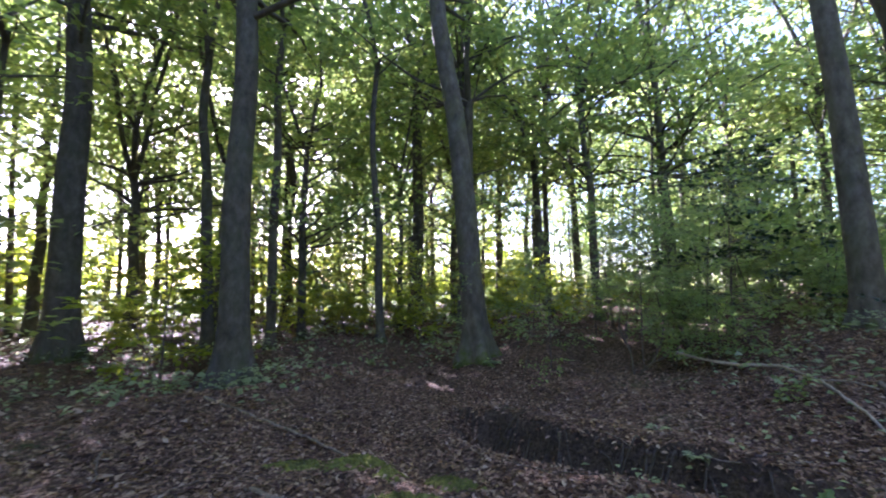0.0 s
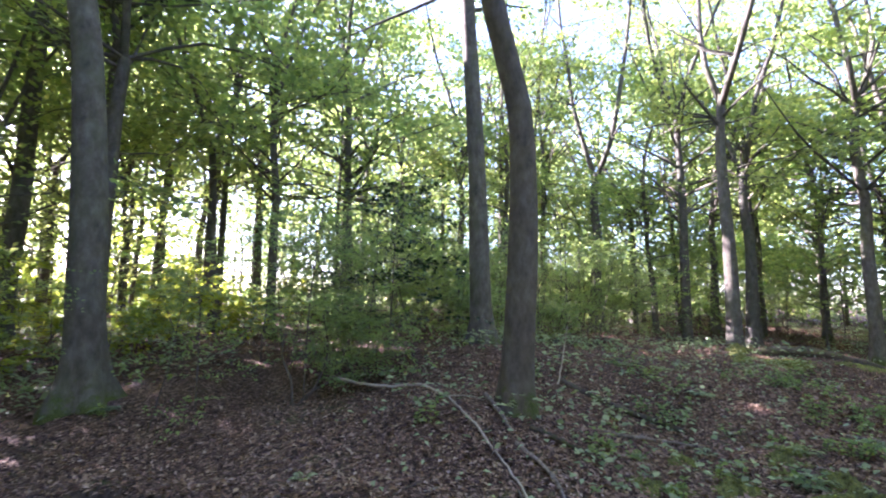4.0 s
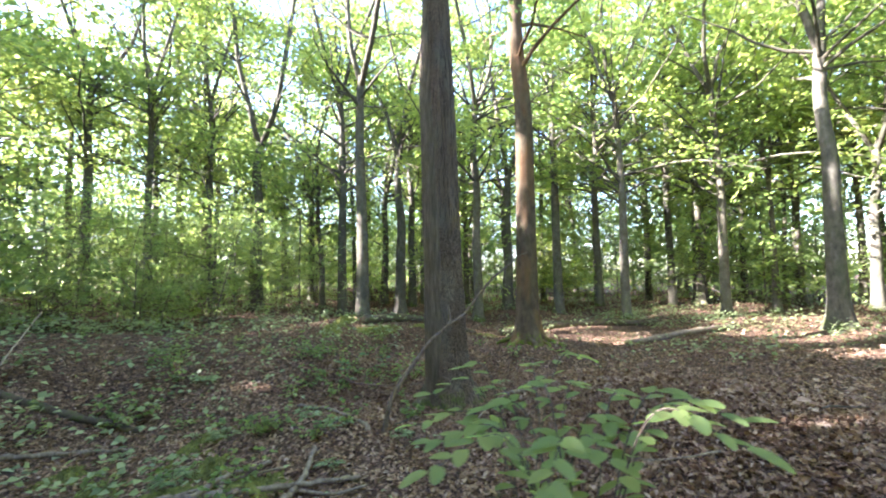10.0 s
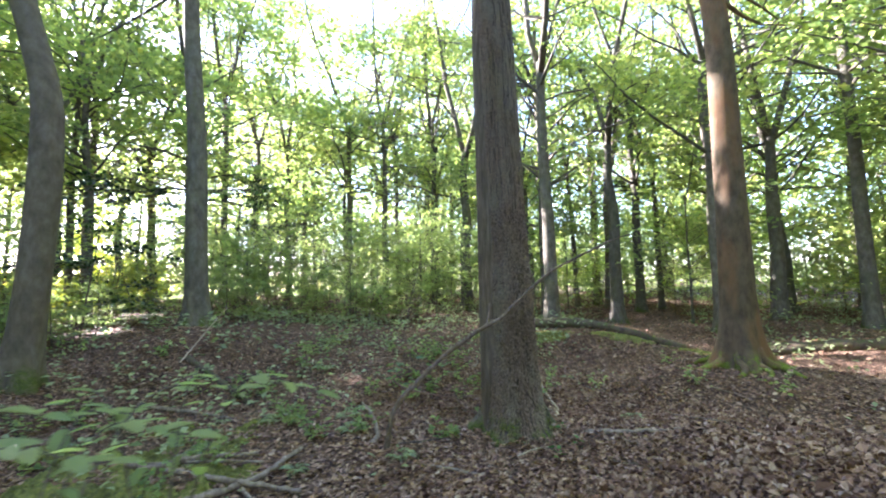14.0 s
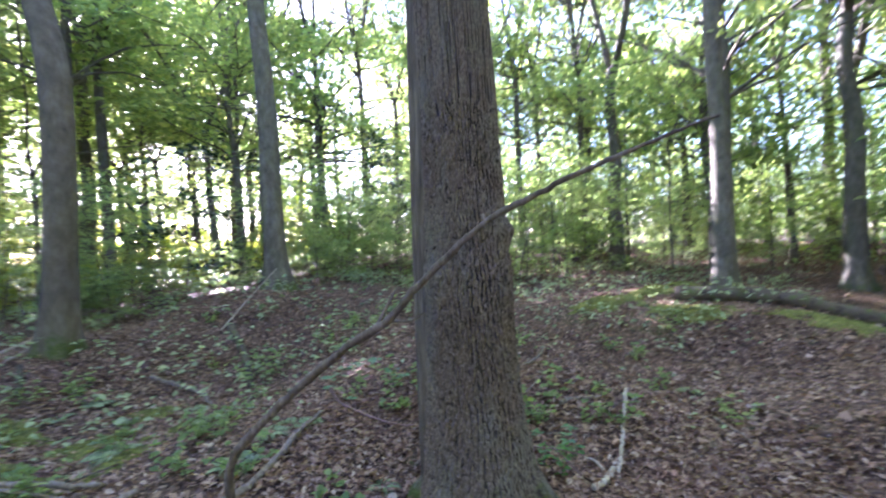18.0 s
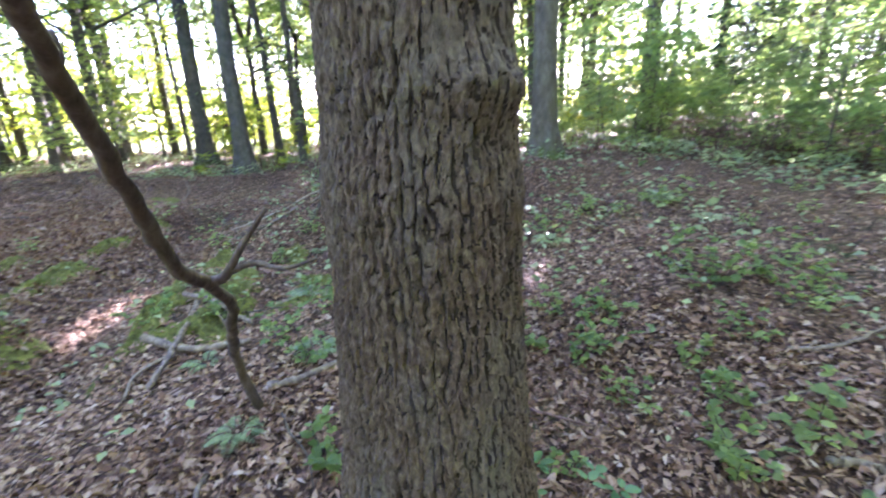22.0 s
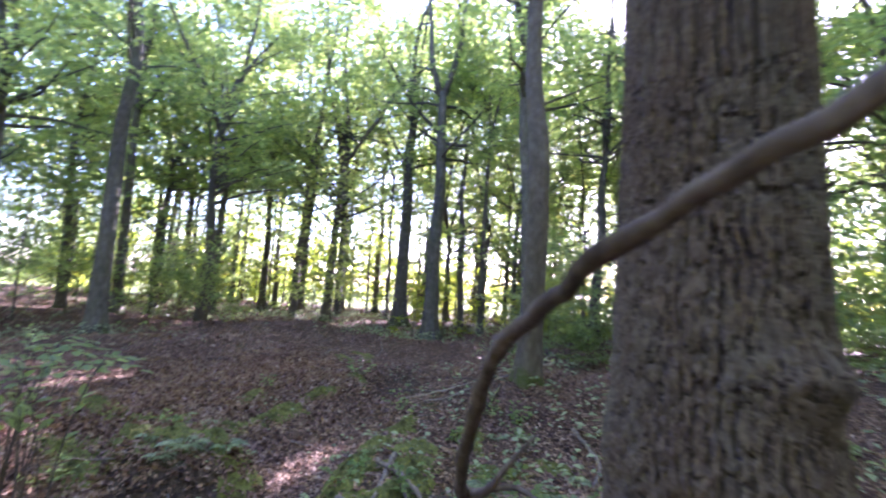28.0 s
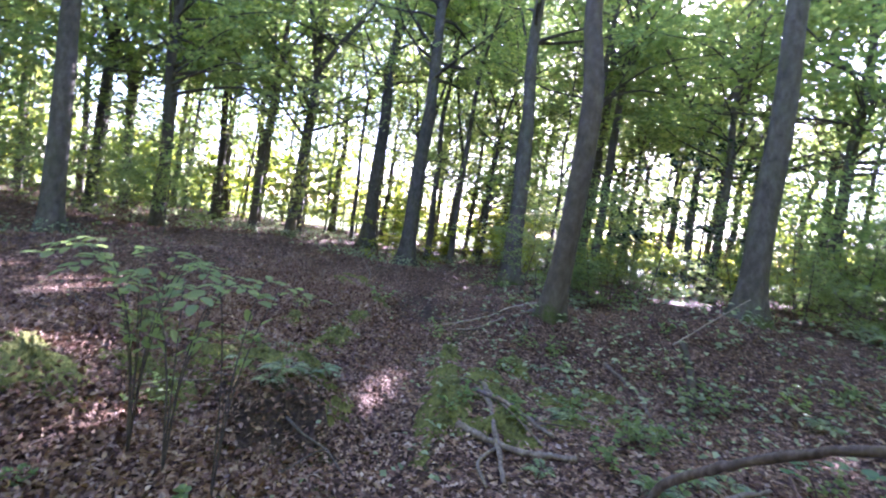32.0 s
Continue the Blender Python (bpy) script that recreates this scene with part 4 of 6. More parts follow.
    # long bare strip where the bark has come away
    bare = np.exp(-(np.angle(np.exp(1j * (TH - 0.55))) / (0.05 + 0.03 * np.sin(Z * 17))) ** 4) * smoothstep(0.55, 0.75, Z) * (1 - smoothstep(1.25, 1.4, Z))
    r = r * (1 - bare) + (base[:, None] - 0.010 + 0.0015 * coarse) * bare
    cx = np.interp(zs, [-0.25, 0, 1.5, 3, 9], [0.02, 0.02, 0.0, -0.03, -0.15])
    cy = np.interp(zs, [-0.25, 0, 1.5, 3, 9], [-0.02, -0.01, 0.0, 0.02, 0.1])
    v = np.stack([cx[:, None] + r * np.cos(TH), cy[:, None] + r * np.sin(TH), Z], -1)
    idx = np.arange(v.shape[0] * sides).reshape(v.shape[0], sides)
    nx = np.roll(idx, -1, axis=1)
    f = np.stack([idx[:-1], nx[:-1], nx[1:], idx[1:]], -1).reshape(-1, 4)
    # furrow and crack faces: darker inner bark, with their shade put into the colour
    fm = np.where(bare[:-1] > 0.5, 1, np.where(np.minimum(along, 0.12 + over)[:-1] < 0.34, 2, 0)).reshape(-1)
    put("trunk", mesh_from("trunk", v.reshape(-1, 3), f, [OAK, PALEWOOD, OAK_FURROW_SHADE], False, fm), ob, "deeply furrowed brown bark with moss at the foot")
    p = tree_parts(19, 0.34, fork=0.5, split=3, crown_from=0.52, n_branch=10, leaf=0.15, sides=16, bark=OAK_FAR, roots=0.0)
    top = put("upper_trunk", p[0], ob)
    top.location = (-0.15, 0.1, 8.0 - 19 * 0.5 + 0.9)
    for nm, me in (("branchwork", p[1]), ("crown", p[2])):
        put(nm, me, ob, kind="stuff").location = top.location
    # surface roots
    for a, ln, w in ((-0.9, 0.95, 0.07), (0.12, 0.62, 0.11), (2.3, 0.7, 0.07), (3.8, 0.6, 0.06), (-2.0, 0.5, 0.05)):
        T = Tubes()
        pts = [(0.24 * math.cos(a), 0.24 * math.sin(a), 0.05), (0.42 * math.cos(a + 0.1), 0.42 * math.sin(a + 0.1), 0.0),
               (ln * 0.8 * math.cos(a - 0.1), ln * 0.8 * math.sin(a - 0.1), -0.03), (ln * math.cos(a), ln * math.sin(a), -0.07)]
        T.add(smooth_line(pts, 14), w * np.linspace(1.2, 0.35, 14), 12, 0.12)
        put("root", T.mesh("root", OAK), ob)
    tagged(ob, "rough-barked oak with a mossy foot and scarred trunk", "tree")
    ob.location = (OAK_X, OAK_Y, gz(OAK_X, OAK_Y) - 0.02)


oak()

# ---- dead branch that leans past the oak ----


def leaning_branch():
    ob = new("dead_branch")
    T = Tubes()
    main = smooth_line([(8.16, 0.64, gz(8.16, 0.64) - 0.05), (8.20, 0.545, 0.21), (8.36, 0.48, 0.42), (8.528, 0.417, 0.585), (8.70, 0.37, 0.733), (8.933, 0.215, 0.927), (9.141, 0.068, 1.066),
                        (9.26, 0.0, 1.204), (9.379, -0.061, 1.319), (9.586, -0.16, 1.507), (9.768, -0.22, 1.597), (9.93, -0.265, 1.676), (10.09, -0.287, 1.739), (10.25, -0.29, 1.80), (10.38, -0.33, 1.85), (10.50, -0.40, 1.89)], 80)
    main = main + rng.normal(scale=0.003, size=main.shape)
    T.add(main, np.linspace(0.027, 0.0065, 80) * (1 + 0.06 * np.sin(np.arange(80) * 0.9)), 12, 0.07)
    put("stem", T.mesh("stem", BRANCH), ob)
    S = Tubes()
    S.add(smooth_line([(8.95, 0.21, 0.94), (9.06, 0.22, 0.99), (9.11, 0.25, 1.07), (9.18, 0.31, 1.19)], 16), np.linspace(0.019, 0.006, 16), 8, 0.06)
    put("side_twig", S.mesh("side_twig", BRANCH), ob)
    S = Tubes()
    S.add(smooth_line([(9.07, 0.225, 1.0), (9.15, 0.27, 1.03), (9.24, 0.30, 1.02), (9.33, 0.36, 1.05)], 12), np.linspace(0.012, 0.004, 12), 7, 0.06)
    put("side_twig", S.mesh("side_twig", BRANCH), ob)
    K = Tubes()
    K.add(smooth_line([(9.585, -0.158, 1.50), (9.585, -0.155, 1.52), (9.58, -0.15, 1.545)], 6), [0.008, 0.012, 0.012, 0.011, 0.008, 0.004], 10, 0.08)
    put("knot", K.mesh("knot", BRANCH), ob)
    tagged(ob, "long bare dead branch leaning up beside the oak", "branch")


leaning_branch()

# ---- fallen wood ----


def stick(pts, r0, r1, label, mat=None, name="stick", category="stick", n=28, twigs=()):
    """A fallen stick through ground points (x, y, height over the ground)."""
    ob = new(name)
    p = smooth_line([(x, y, gz(x, y) + h) for x, y, h in pts], n)
    p = p + rng.normal(scale=min(r0, 0.02) * 0.25, size=p.shape)
    T = Tubes()
    T.add(p, np.linspace(r0, r1, n) * (1 + 0.12 * np.sin(np.arange(n) * 1.3)), 10, 0.07)
    put("stem", T.mesh("stem", mat or DEADWOOD), ob)
    for q in twigs:
        S = Tubes()
        l = smooth_line([(x, y, gz(x, y) + h) for x, y, h in q], 12)
        S.add(l, np.linspace(r0 * 0.5, r1 * 0.6, 12), 6, 0.05)
        put("side_twig", S.mesh("side_twig", mat or DEADWOOD), ob)
    tagged(ob, label, category)


stick([(3.05, 6.2, 0.30), (3.5, 5.6, 0.17), (3.85, 5.45, 0.16), (4.02, 5.32, 0.15), (4.05, 5.0, 0.08), (4.06, 4.75, 0.05), (3.98, 4.45, 0.03), (3.90, 4.0, 0.04), (3.82, 3.45, 0.02), (3.68, 2.95, 0.03), (3.45, 2.48, 0.02)], 0.020, 0.012,
      "pale crooked fallen branch beside a beech", PALEWOOD, n=60, twigs=[[(4.06, 4.75, 0.05), (4.2, 4.5, 0.08), (4.32, 4.33, 0.06)]])
stick([(6.35, 5.0, 0.0), (6.7, 5.2, 0.35), (7.1, 5.45, 0.75)], 0.014, 0.006, "thin pale dead stem leaning up", PALEWOOD)
stick([(4.38, 4.38, 0.10), (4.33, 4.1, 0.05), (4.22, 3.7, 0.02)], 0.030, 0.022, "short thick piece of pale branch")
stick([(4.12, 3.55, 0.02), (4.14, 3.2, 0.04), (4.10, 2.98, 0.03), (3.92, 2.68, 0.02)], 0.026, 0.018, "crooked grey branch lying in leaf litter")
stick([(4.5, 3.72, 0.02), (4.68, 3.5, 0.03), (4.9, 3.2, 0.02)], 0.030, 0.024, "low mossy log lying in leaf litter", ROTWOOD, "log", "log")
stick([(6.45, 5.1, 0.0), (6.9, 4.4, 0.02), (7.3, 3.5, 0.0)], 0.06, 0.04, "short mossy log lying in leaf litter", ROTWOOD, "log", "log")
stick([(13.9, 5.1, 0.06), (15.0, 4.15, 0.10), (16.5, 2.8, 0.05)], 0.14, 0.10, "long mossy fallen log", ROTWOOD, "log", "log")
stick([(18.4, 2.6, 0.08), (19.8, 0.6, 0.10), (21.4, -2.2, 0.07)], 0.17, 0.12, "dark fallen trunk on sunlit ground", ROTWOOD, "log", "log")
stick([(17.3, -1.4, 0.05), (18.6, -3.1, 0.06), (20.0, -4.3, 0.04)], 0.10, 0.07, "fallen log lit by the sun", DEADWOOD, "log", "log")
stick([(10.02, -0.1, 0.02), (10.25, -0.5, 0.03), (10.6, -0.8, 0.01)], 0.030, 0.016, "thick stick on the leaf litter by the oak")
stick([(6.5, 0.55, 0.03), (7.0, 0.7, 0.05), (7.45, 0.95, 0.04)], 0.035, 0.02, "broken branch on the mossy bank", twigs=[[(6.9, 0.68, 0.05), (7.0, 0.35, 0.05), (7.25, 0.2, 0.03)]])
stick([(6.08, 1.24, 0.10), (6.7, 0.80, 0.06), (7.31, 0.32, 0.03)], 0.028, 0.018, "grey fallen branch across the mossy bank", twigs=[[(6.2, 1.15, 0.1), (6.7, 1.05, 0.07), (7.12, 0.98, 0.03)]])
stick([(8.05, 0.75, 0.02), (8.2, 0.95, 0.03), (8.33, 1.6, 0.05), (8.42, 2.1, 0.03)], 0.026, 0.018, "thick dark branch on the ground near the oak")
stick([(8.73, -0.15, 0.01), (8.55, 0.05, 0.02), (8.35, 0.24, 0.02)], 0.018, 0.012, "thin brown stick in leaf litter near the oak")
stick([(10.46, 2.67, 0.02), (10.7, 2.85, 0.02), (10.92, 3.2, 0.03)], 0.016, 0.010, "thin curved stick on dead leaves")
stick([(10.66, 2.0, 0.02), (10.8, 2.05, 0.03), (11.1, 2.1, 0.02)], 0.022, 0.016, "thick brown stick on dead leaves")
stick([(10.37, 1.55, 0.02), (10.5, 1.53, 0.025), (10.72, 1.5, 0.02)], 0.011, 0.008, "grey stick on dead leaves beside the oak")
stick([(9.15, -0.09, 0.03), (9.32, -0.10, 0.04), (9.48, -0.11, 0.02), (9.64, -0.16, 0.01)], 0.008, 0.005, "pale thin twig on dead leaves beside the oak", PALEWOOD)
stick([(10.42, 0.74, 0.02), (10.55, 0.84, 0.03), (10.70, 1.03, 0.02), (10.85, 1.2, 0.02)], 0.020, 0.014, "pale barkless stick below the bramble", PALEWOOD, twigs=[[(10.60, 0.92, 0.03), (10.58, 1.08, 0.05), (10.55, 1.18, 0.02)]])
stick([(9.85, 0.65, 0.19), (9.855, 0.74, 0.215), (9.856, 0.82, 0.20)], 0.024, 0.013, "broken pale stub of wood at the oak foot", PALEWOOD)
stick([(5.9, 3.9, 0.02), (6.6, 3.6, 0.03), (7.0, 3.1, 0.02)], 0.03, 0.018, "thin fallen branch in leaf litter")
stick([(-3.2, 4.6, 0.02), (-1.9, 4.2, 0.03), (-1.0, 3.7, 0.01)], 0.022, 0.012, "thin dark stick in leaf litter")
stick([(-1.4, 2.6, 0.02), (-0.6, 2.2, 0.02), (0.1, 1.9, 0.01)], 0.020, 0.01, "thin dark stick in leaf litter")

dead = new("dead_sapling")
for q in ([(2.55, 6.3, -0.05), (2.5, 6.3, 0.35), (2.38, 6.35, 0.7), (2.42, 6.4, 1.05)], [(2.62, 6.3, -0.05), (2.85, 6.25, 0.25), (3.0, 6.3, 0.7), (2.92, 6.35, 1.2)], [(2.6, 6.32, -0.05), (2.75, 6.2, 0.15), (3.1, 6.1, 0.3)]):
    T = Tubes()
    T.add(smooth_line([(x, y, gz(x, y) + h) for x, y, h in q], 18), np.linspace(0.022, 0.007, 18), 8, 0.06)
    put("stem", T.mesh("stem", TWIG), dead)
tagged(dead, "dead sapling with bent bare stems", "sapling")

stick([(10.28, 2.08, 0.02), (10.5, 2.3, 0.03), (10.77, 2.62, 0.02)], 0.010, 0.006, "thin dry stick on dead leaves")
stick([(11.42, 2.20, 0.05), (11.05, 1.55, 0.04), (10.68, 0.92, 0.02)], 0.018, 0.012, "pale thin stick on dead leaves", PALEWOOD)
stick([(6.2, 1.0, 0.10), (6.55, 1.1, 0.08), (7.1, 1.15, 0.04)], 0.026, 0.018, "grey branch lying on the mossy bank")
# roots laid bare along the wall of the ditch
for i in range(26):
    u = rng.uniform(0.0, 3.0)
    a, b = DITCH[int(u)], DITCH[int(u) + 1]
    c = a + (b - a) * (u % 1)
    n = np.array([b[1] - a[1], a[0] - b[0]]) / np.hypot(*(b - a)) * -1
    q = c + n * 0.27 + rng.normal(scale=0.04, size=2)
    e = c + n * rng.uniform(-0.05, 0.10) + (b - a) / np.hypot(*(b - a)) * rng.uniform(-0.25, 0.25)
    m = (q + e) / 2 + rng.normal(scale=0.04, size=2)
    T = Tubes()
    T.add(smooth_line([(q[0], q[1], gz(*q) - 0.02), (m[0], m[1], gz(*m) + 0.05), (e[0], e[1], gz(*e) + 0.01)], 10), np.linspace(0.011, 0.004, 10), 6, 0.08)
    put("root", T.mesh("root", TWIG), None, "thin brown root laid bare in the ditch wall", category="root", group="roots in the ditch wall")

# dead twigs strewn about
TW = []
for k in range(4):
    T = Tubes()
    l = bent((0, 0, 0.012), (1, 0, 0), rng.uniform(0.35, 0.8), 6, 0.16)
    l[:, 2] = 0.012 + np.abs(rng.normal(scale=0.008, size=7))
    T.add(l, np.linspace(0.008, 0.003, 7), 6, 0.08)
    TW.append(T.mesh("twig", DEADWOOD if k % 2 else TWIG))
for i in range(110):
    w = WALKED[rng.integers(0, 60)]
    x, y = w[0] + rng.normal(scale=2.6), w[1] + rng.normal(scale=2.6) + 1.2
    ob = put("twig", TW[i % 4], None, "dry broken twig on dead leaves", category="twig", group="twigs on the ground")
    ob.matrix_basis = Matrix.Translation((x, y, gz(x, y))) @ Matrix.Rotation(rng.uniform(0, 6.28), 4, "Z") @ Matrix.Scale(rng.uniform(0.7, 1.6), 4)

# ---- small plants ----


def fern_parts(n, length):
    """Fronds that arch out from one root, each with rows of leaflets."""
    P, D, N, L = [], [], [], []
    T = Tubes()
    for i in range(n):
        a = i * 2 * np.pi / n + rng.uniform(-0.3, 0.3)
        ln = length * rng.uniform(0.7, 1.1)
        o = np.array([math.cos(a), math.sin(a), 0])
        u = np.linspace(0.0, 1, 18)
        l = o[None] * (ln * 0.85 * u)[:, None] + np.array([0, 0, 1.0])[None] * (ln * (0.75 * u - 0.75 * u ** 2.2))[:, None]
        T.add(l[::3], np.linspace(0.003, 0.001, 6), 4, cap=False)
        s = np.cross([0, 0, 1.0], o)
        for j in range(3, 18):
            w = ln * 0.28 * math.sin(math.pi * (0.12 + 0.85 * u[j])) ** 0.8
            for sg in (-1, 1):
                P.append(l[j])
                D.append(sg * s + 0.35 * o + np.array([0, 0, -0.15]))
                N.append(np.array([0, 0, 1.0]) - 0.3 * o)
                L.append(w)
    L = np.array(L)
    return T.mesh("stalk", TWIG), mesh_from("frond", *kite_leaves(np.array(P), np.array(D), np.array(N), L, np.minimum(L * 0.3, 0.04)), FERN)


def herb_parts(n, height, leaf, mat):
    """A low plant: stems with whorls of broad leaves."""
    T = Tubes()
    P, D, N, L = [], [], [], []
    for i in range(n):
        a = rng.uniform(0, 6.28)
        h = height * rng.uniform(0.5, 1.1)
        l = bent((rng.normal(scale=0.05), rng.normal(scale=0.05), -0.02), (0.5 * math.cos(a), 0.5 * math.sin(a), 1), h, 4, 0.2)
        T.add(l, np.linspace(0.003, 0.0015, 5), 4, cap=False)
        for j in range(1, 5):
            for b in range(3 if j < 4 else 5):
                c = rng.uniform(0, 6.28)
                P.append(l[j])
                D.append((math.cos(c), math.sin(c), rng.uniform(-0.2, 0.35)))
                N.append((rng.normal(scale=0.3), rng.normal(scale=0.3), 1))
                L.append(leaf * rng.uniform(0.6, 1.2))
    L = np.array(L)
    return T.mesh("stalk", TWIG), mesh_from("foliage", *oval_leaves(np.array(P), np.array(D), np.array(N), L, L * 0.75), mat)


def plant(name, parts, x, y, label, category, group="", scale=1.0):
    ob = new(name)
    ob.empty_display_size = 0.05
    for me in parts:
        put(me.name.split(".")[0], me, ob, kind="stuff")
    tagged(ob, label, category, group)
    ob.matrix_basis = Matrix.Translation((x, y, gz(x, y))) @ Matrix.Rotation(rng.uniform(0, 6.28), 4, "Z") @ Matrix.Scale(scale, 4)
    return ob


def strew(name, parts, n, spots, label, category, group, lo, hi):
    first = None
    for i in range(n):
        cx, cy, r = spots[i % len(spots)]
        for _ in range(20):
            x, y = cx + rng.normal(scale=r), cy + rng.normal(scale=r)
            if min(math.hypot(x - a, y - b) for a, b in WALKED) > 0.55 and math.hypot(x - OAK_X, y - OAK_Y) > 0.5:
                break
        s = rng.uniform(lo, hi)
        if first is None:
            first = plant(name, parts, x, y, label, category, group, s)
        else:
            m = Matrix.Translation((x, y, gz(x, y))) @ Matrix.Rotation(rng.uniform(0, 6.28), 4, "Z")
            copy_thing(first, m).matrix_basis = m @ Matrix.Scale(s, 4)


FERN_SPOTS = [(5.1, -0.6, 0.3), (4.9, -0.5, 0.35), (6.6, 1.5, 0.4), (7.2, 1.6, 0.8), (6.2, 2.3, 1.0), (8.3, 1.3, 0.5), (6.9, 2.2, 0.8), (8.0, 0.9, 0.5), (5.0, 2.4, 1.0), (9.0, 5.5, 1.6), (11.5, 3.0, 1.5), (2.5, 3.0, 0.6), (-3.0, 7.0, 1.6), (0.5, 9.5, 1.5)]
HERB_SPOTS = [(10.0, 2.6, 0.7), (10.9, 1.9, 0.7), (9.0, 3.0, 1.2), (8.0, 4.5, 1.5), (7.6, 1.4, 0.6), (7.5, 6.0, 1.5), (12.5, 2.0, 1.6), (4.0, 2.6, 1.0), (3.0, 8.0, 2.0), (-2.0, 9.0, 2.0), (6.2, -2.2, 0.8)]
for k in range(3):
    strew("fern", fern_parts(5 + k, 0.22 + 0.04 * k), 15, FERN_SPOTS, "small pale green fern on the forest floor", "fern", "ferns on the forest floor", 0.5, 1.0)
    strew("seedling", herb_parts(4 + k, 0.22 + 0.05 * k, 0.05, LEAF_LOW), 30, HERB_SPOTS, "low broad-leaved green seedling in dead leaves", "seedling", "seedlings on the forest floor", 0.7, 1.3)



def cane(pts, leaves_at, leaf, label, thick=0.006, mat=None, category="bramble", name="bramble"):
    """A thin arching shoot through absolute points, with leaves in threes along it."""
    ob = new(name)
    l = smooth_line(pts, 30)
    T = Tubes()
    T.add(l, np.linspace(thick, thick * 0.5, 30), 7, 0.05)
    put("cane", T.mesh("cane", CANE), ob)
    for u in leaves_at:
        c = l[int(u * 29)]
        a = rng.uniform(0, 6.28)
        d = np.array([(math.cos(a + k), math.sin(a + k), rng.uniform(0.0, 0.3)) for k in (-1.3, 0.0, 1.3)])
        nm = np.tile([0.0, 0.0, 1.0], (3, 1)) + rng.normal(scale=0.25, size=(3, 3))
        st = np.array([math.cos(a), math.sin(a), 0.7]) * leaf * 0.8
        S = Tubes()
        S.add(np.array([c, c + st * 0.6, c + st]), [0.0016, 0.0013, 0.001], 4, cap=False)
        put("leafstalk", S.mesh("leafstalk", CANE), ob)
        ln = leaf * rng.uniform(0.8, 1.15, 3) * np.array([0.85, 1.1, 0.85])
        for k in range(3):
            put("leaf", mesh_from("leaf", *round_leaves((c + st + d[k] * leaf * 0.22)[None], d[k:k + 1], nm[k:k + 1], ln[k:k + 1], ln[k:k + 1] * 0.70, 0.06), mat or BRAMBLE), ob)
    tagged(ob, label, category)


def round_leaves(pos, along, normal, length, width, spines=0.0):
    """Broad blades with a toothed outline, folded at the midrib."""
    n, m = len(pos), 17
    along = along / np.linalg.norm(along, axis=1)[:, None]
    side = np.cross(normal, along)
    side /= np.linalg.norm(side, axis=1)[:, None]
    up = np.cross(along, side)
    t = np.linspace(0, 2 * np.pi, m, endpoint=False)
    lo = 0.5 - 0.5 * np.cos(t)
    wd = np.sin(t) * 0.5 * (1.06 - 0.25 * lo)
    tooth = np.where(np.arange(m) % 2 == 0, 1.0 + spines, 1.0 - spines * 0.7)
    wd = wd * tooth
    rise = 0.22 * np.abs(wd) + spines * 0.25 * (tooth > 1) - 0.22 * lo ** 2
    ring = pos[:, None] + along[:, None] * (lo[None, :] * length[:, None])[..., None] + side[:, None] * (wd[None, :] * width[:, None])[..., None] + up[:, None] * (rise[None, :] * width[:, None])[..., None]
    mid = pos + along * (0.5 * length)[:, None] - up * (0.055 * width)[:, None]
    v = np.concatenate([mid[:, None], ring], 1).reshape(-1, 3)
    b = np.arange(n)[:, None] * (m + 1)
    tri = np.stack([np.zeros(m, int), 1 + np.arange(m), 1 + (np.arange(m) + 1) % m], 1).reshape(1, -1)
    return v, (b + tri).reshape(-1, 3)


def holly_seedling(x, y, h, n, leaf, label):
    ob = new("holly_seedling")
    l = bent((x, y, gz(x, y) - 0.02), (0.1, 0.05, 1), h, 6, 0.12)
    T = Tubes()
    T.add(l, np.linspace(0.004, 0.002, 7), 6)
    put("stem", T.mesh("stem", TWIG), ob)
    a = np.arange(n) * 2.4 + rng.uniform(0, 6)
    at = l[np.minimum(6, 1 + (np.arange(n) * 6 // n))]
    d = np.stack([np.cos(a), np.sin(a), rng.uniform(0.0, 0.5, n)], 1)
    nm = np.tile([0.0, 0.0, 1.0], (n, 1)) + rng.normal(scale=0.3, size=(n, 3))
    ln = leaf * rng.uniform(0.75, 1.2, n)
    for k in range(n):
        put("leaf", mesh_from("leaf", *round_leaves(at[k:k + 1] + d[k:k + 1] * 0.012, d[k:k + 1], nm[k:k + 1], ln[k:k + 1], ln[k:k + 1] * 0.72, 0.45), HOLLY, False), ob)
    tagged(ob, label, "seedling")


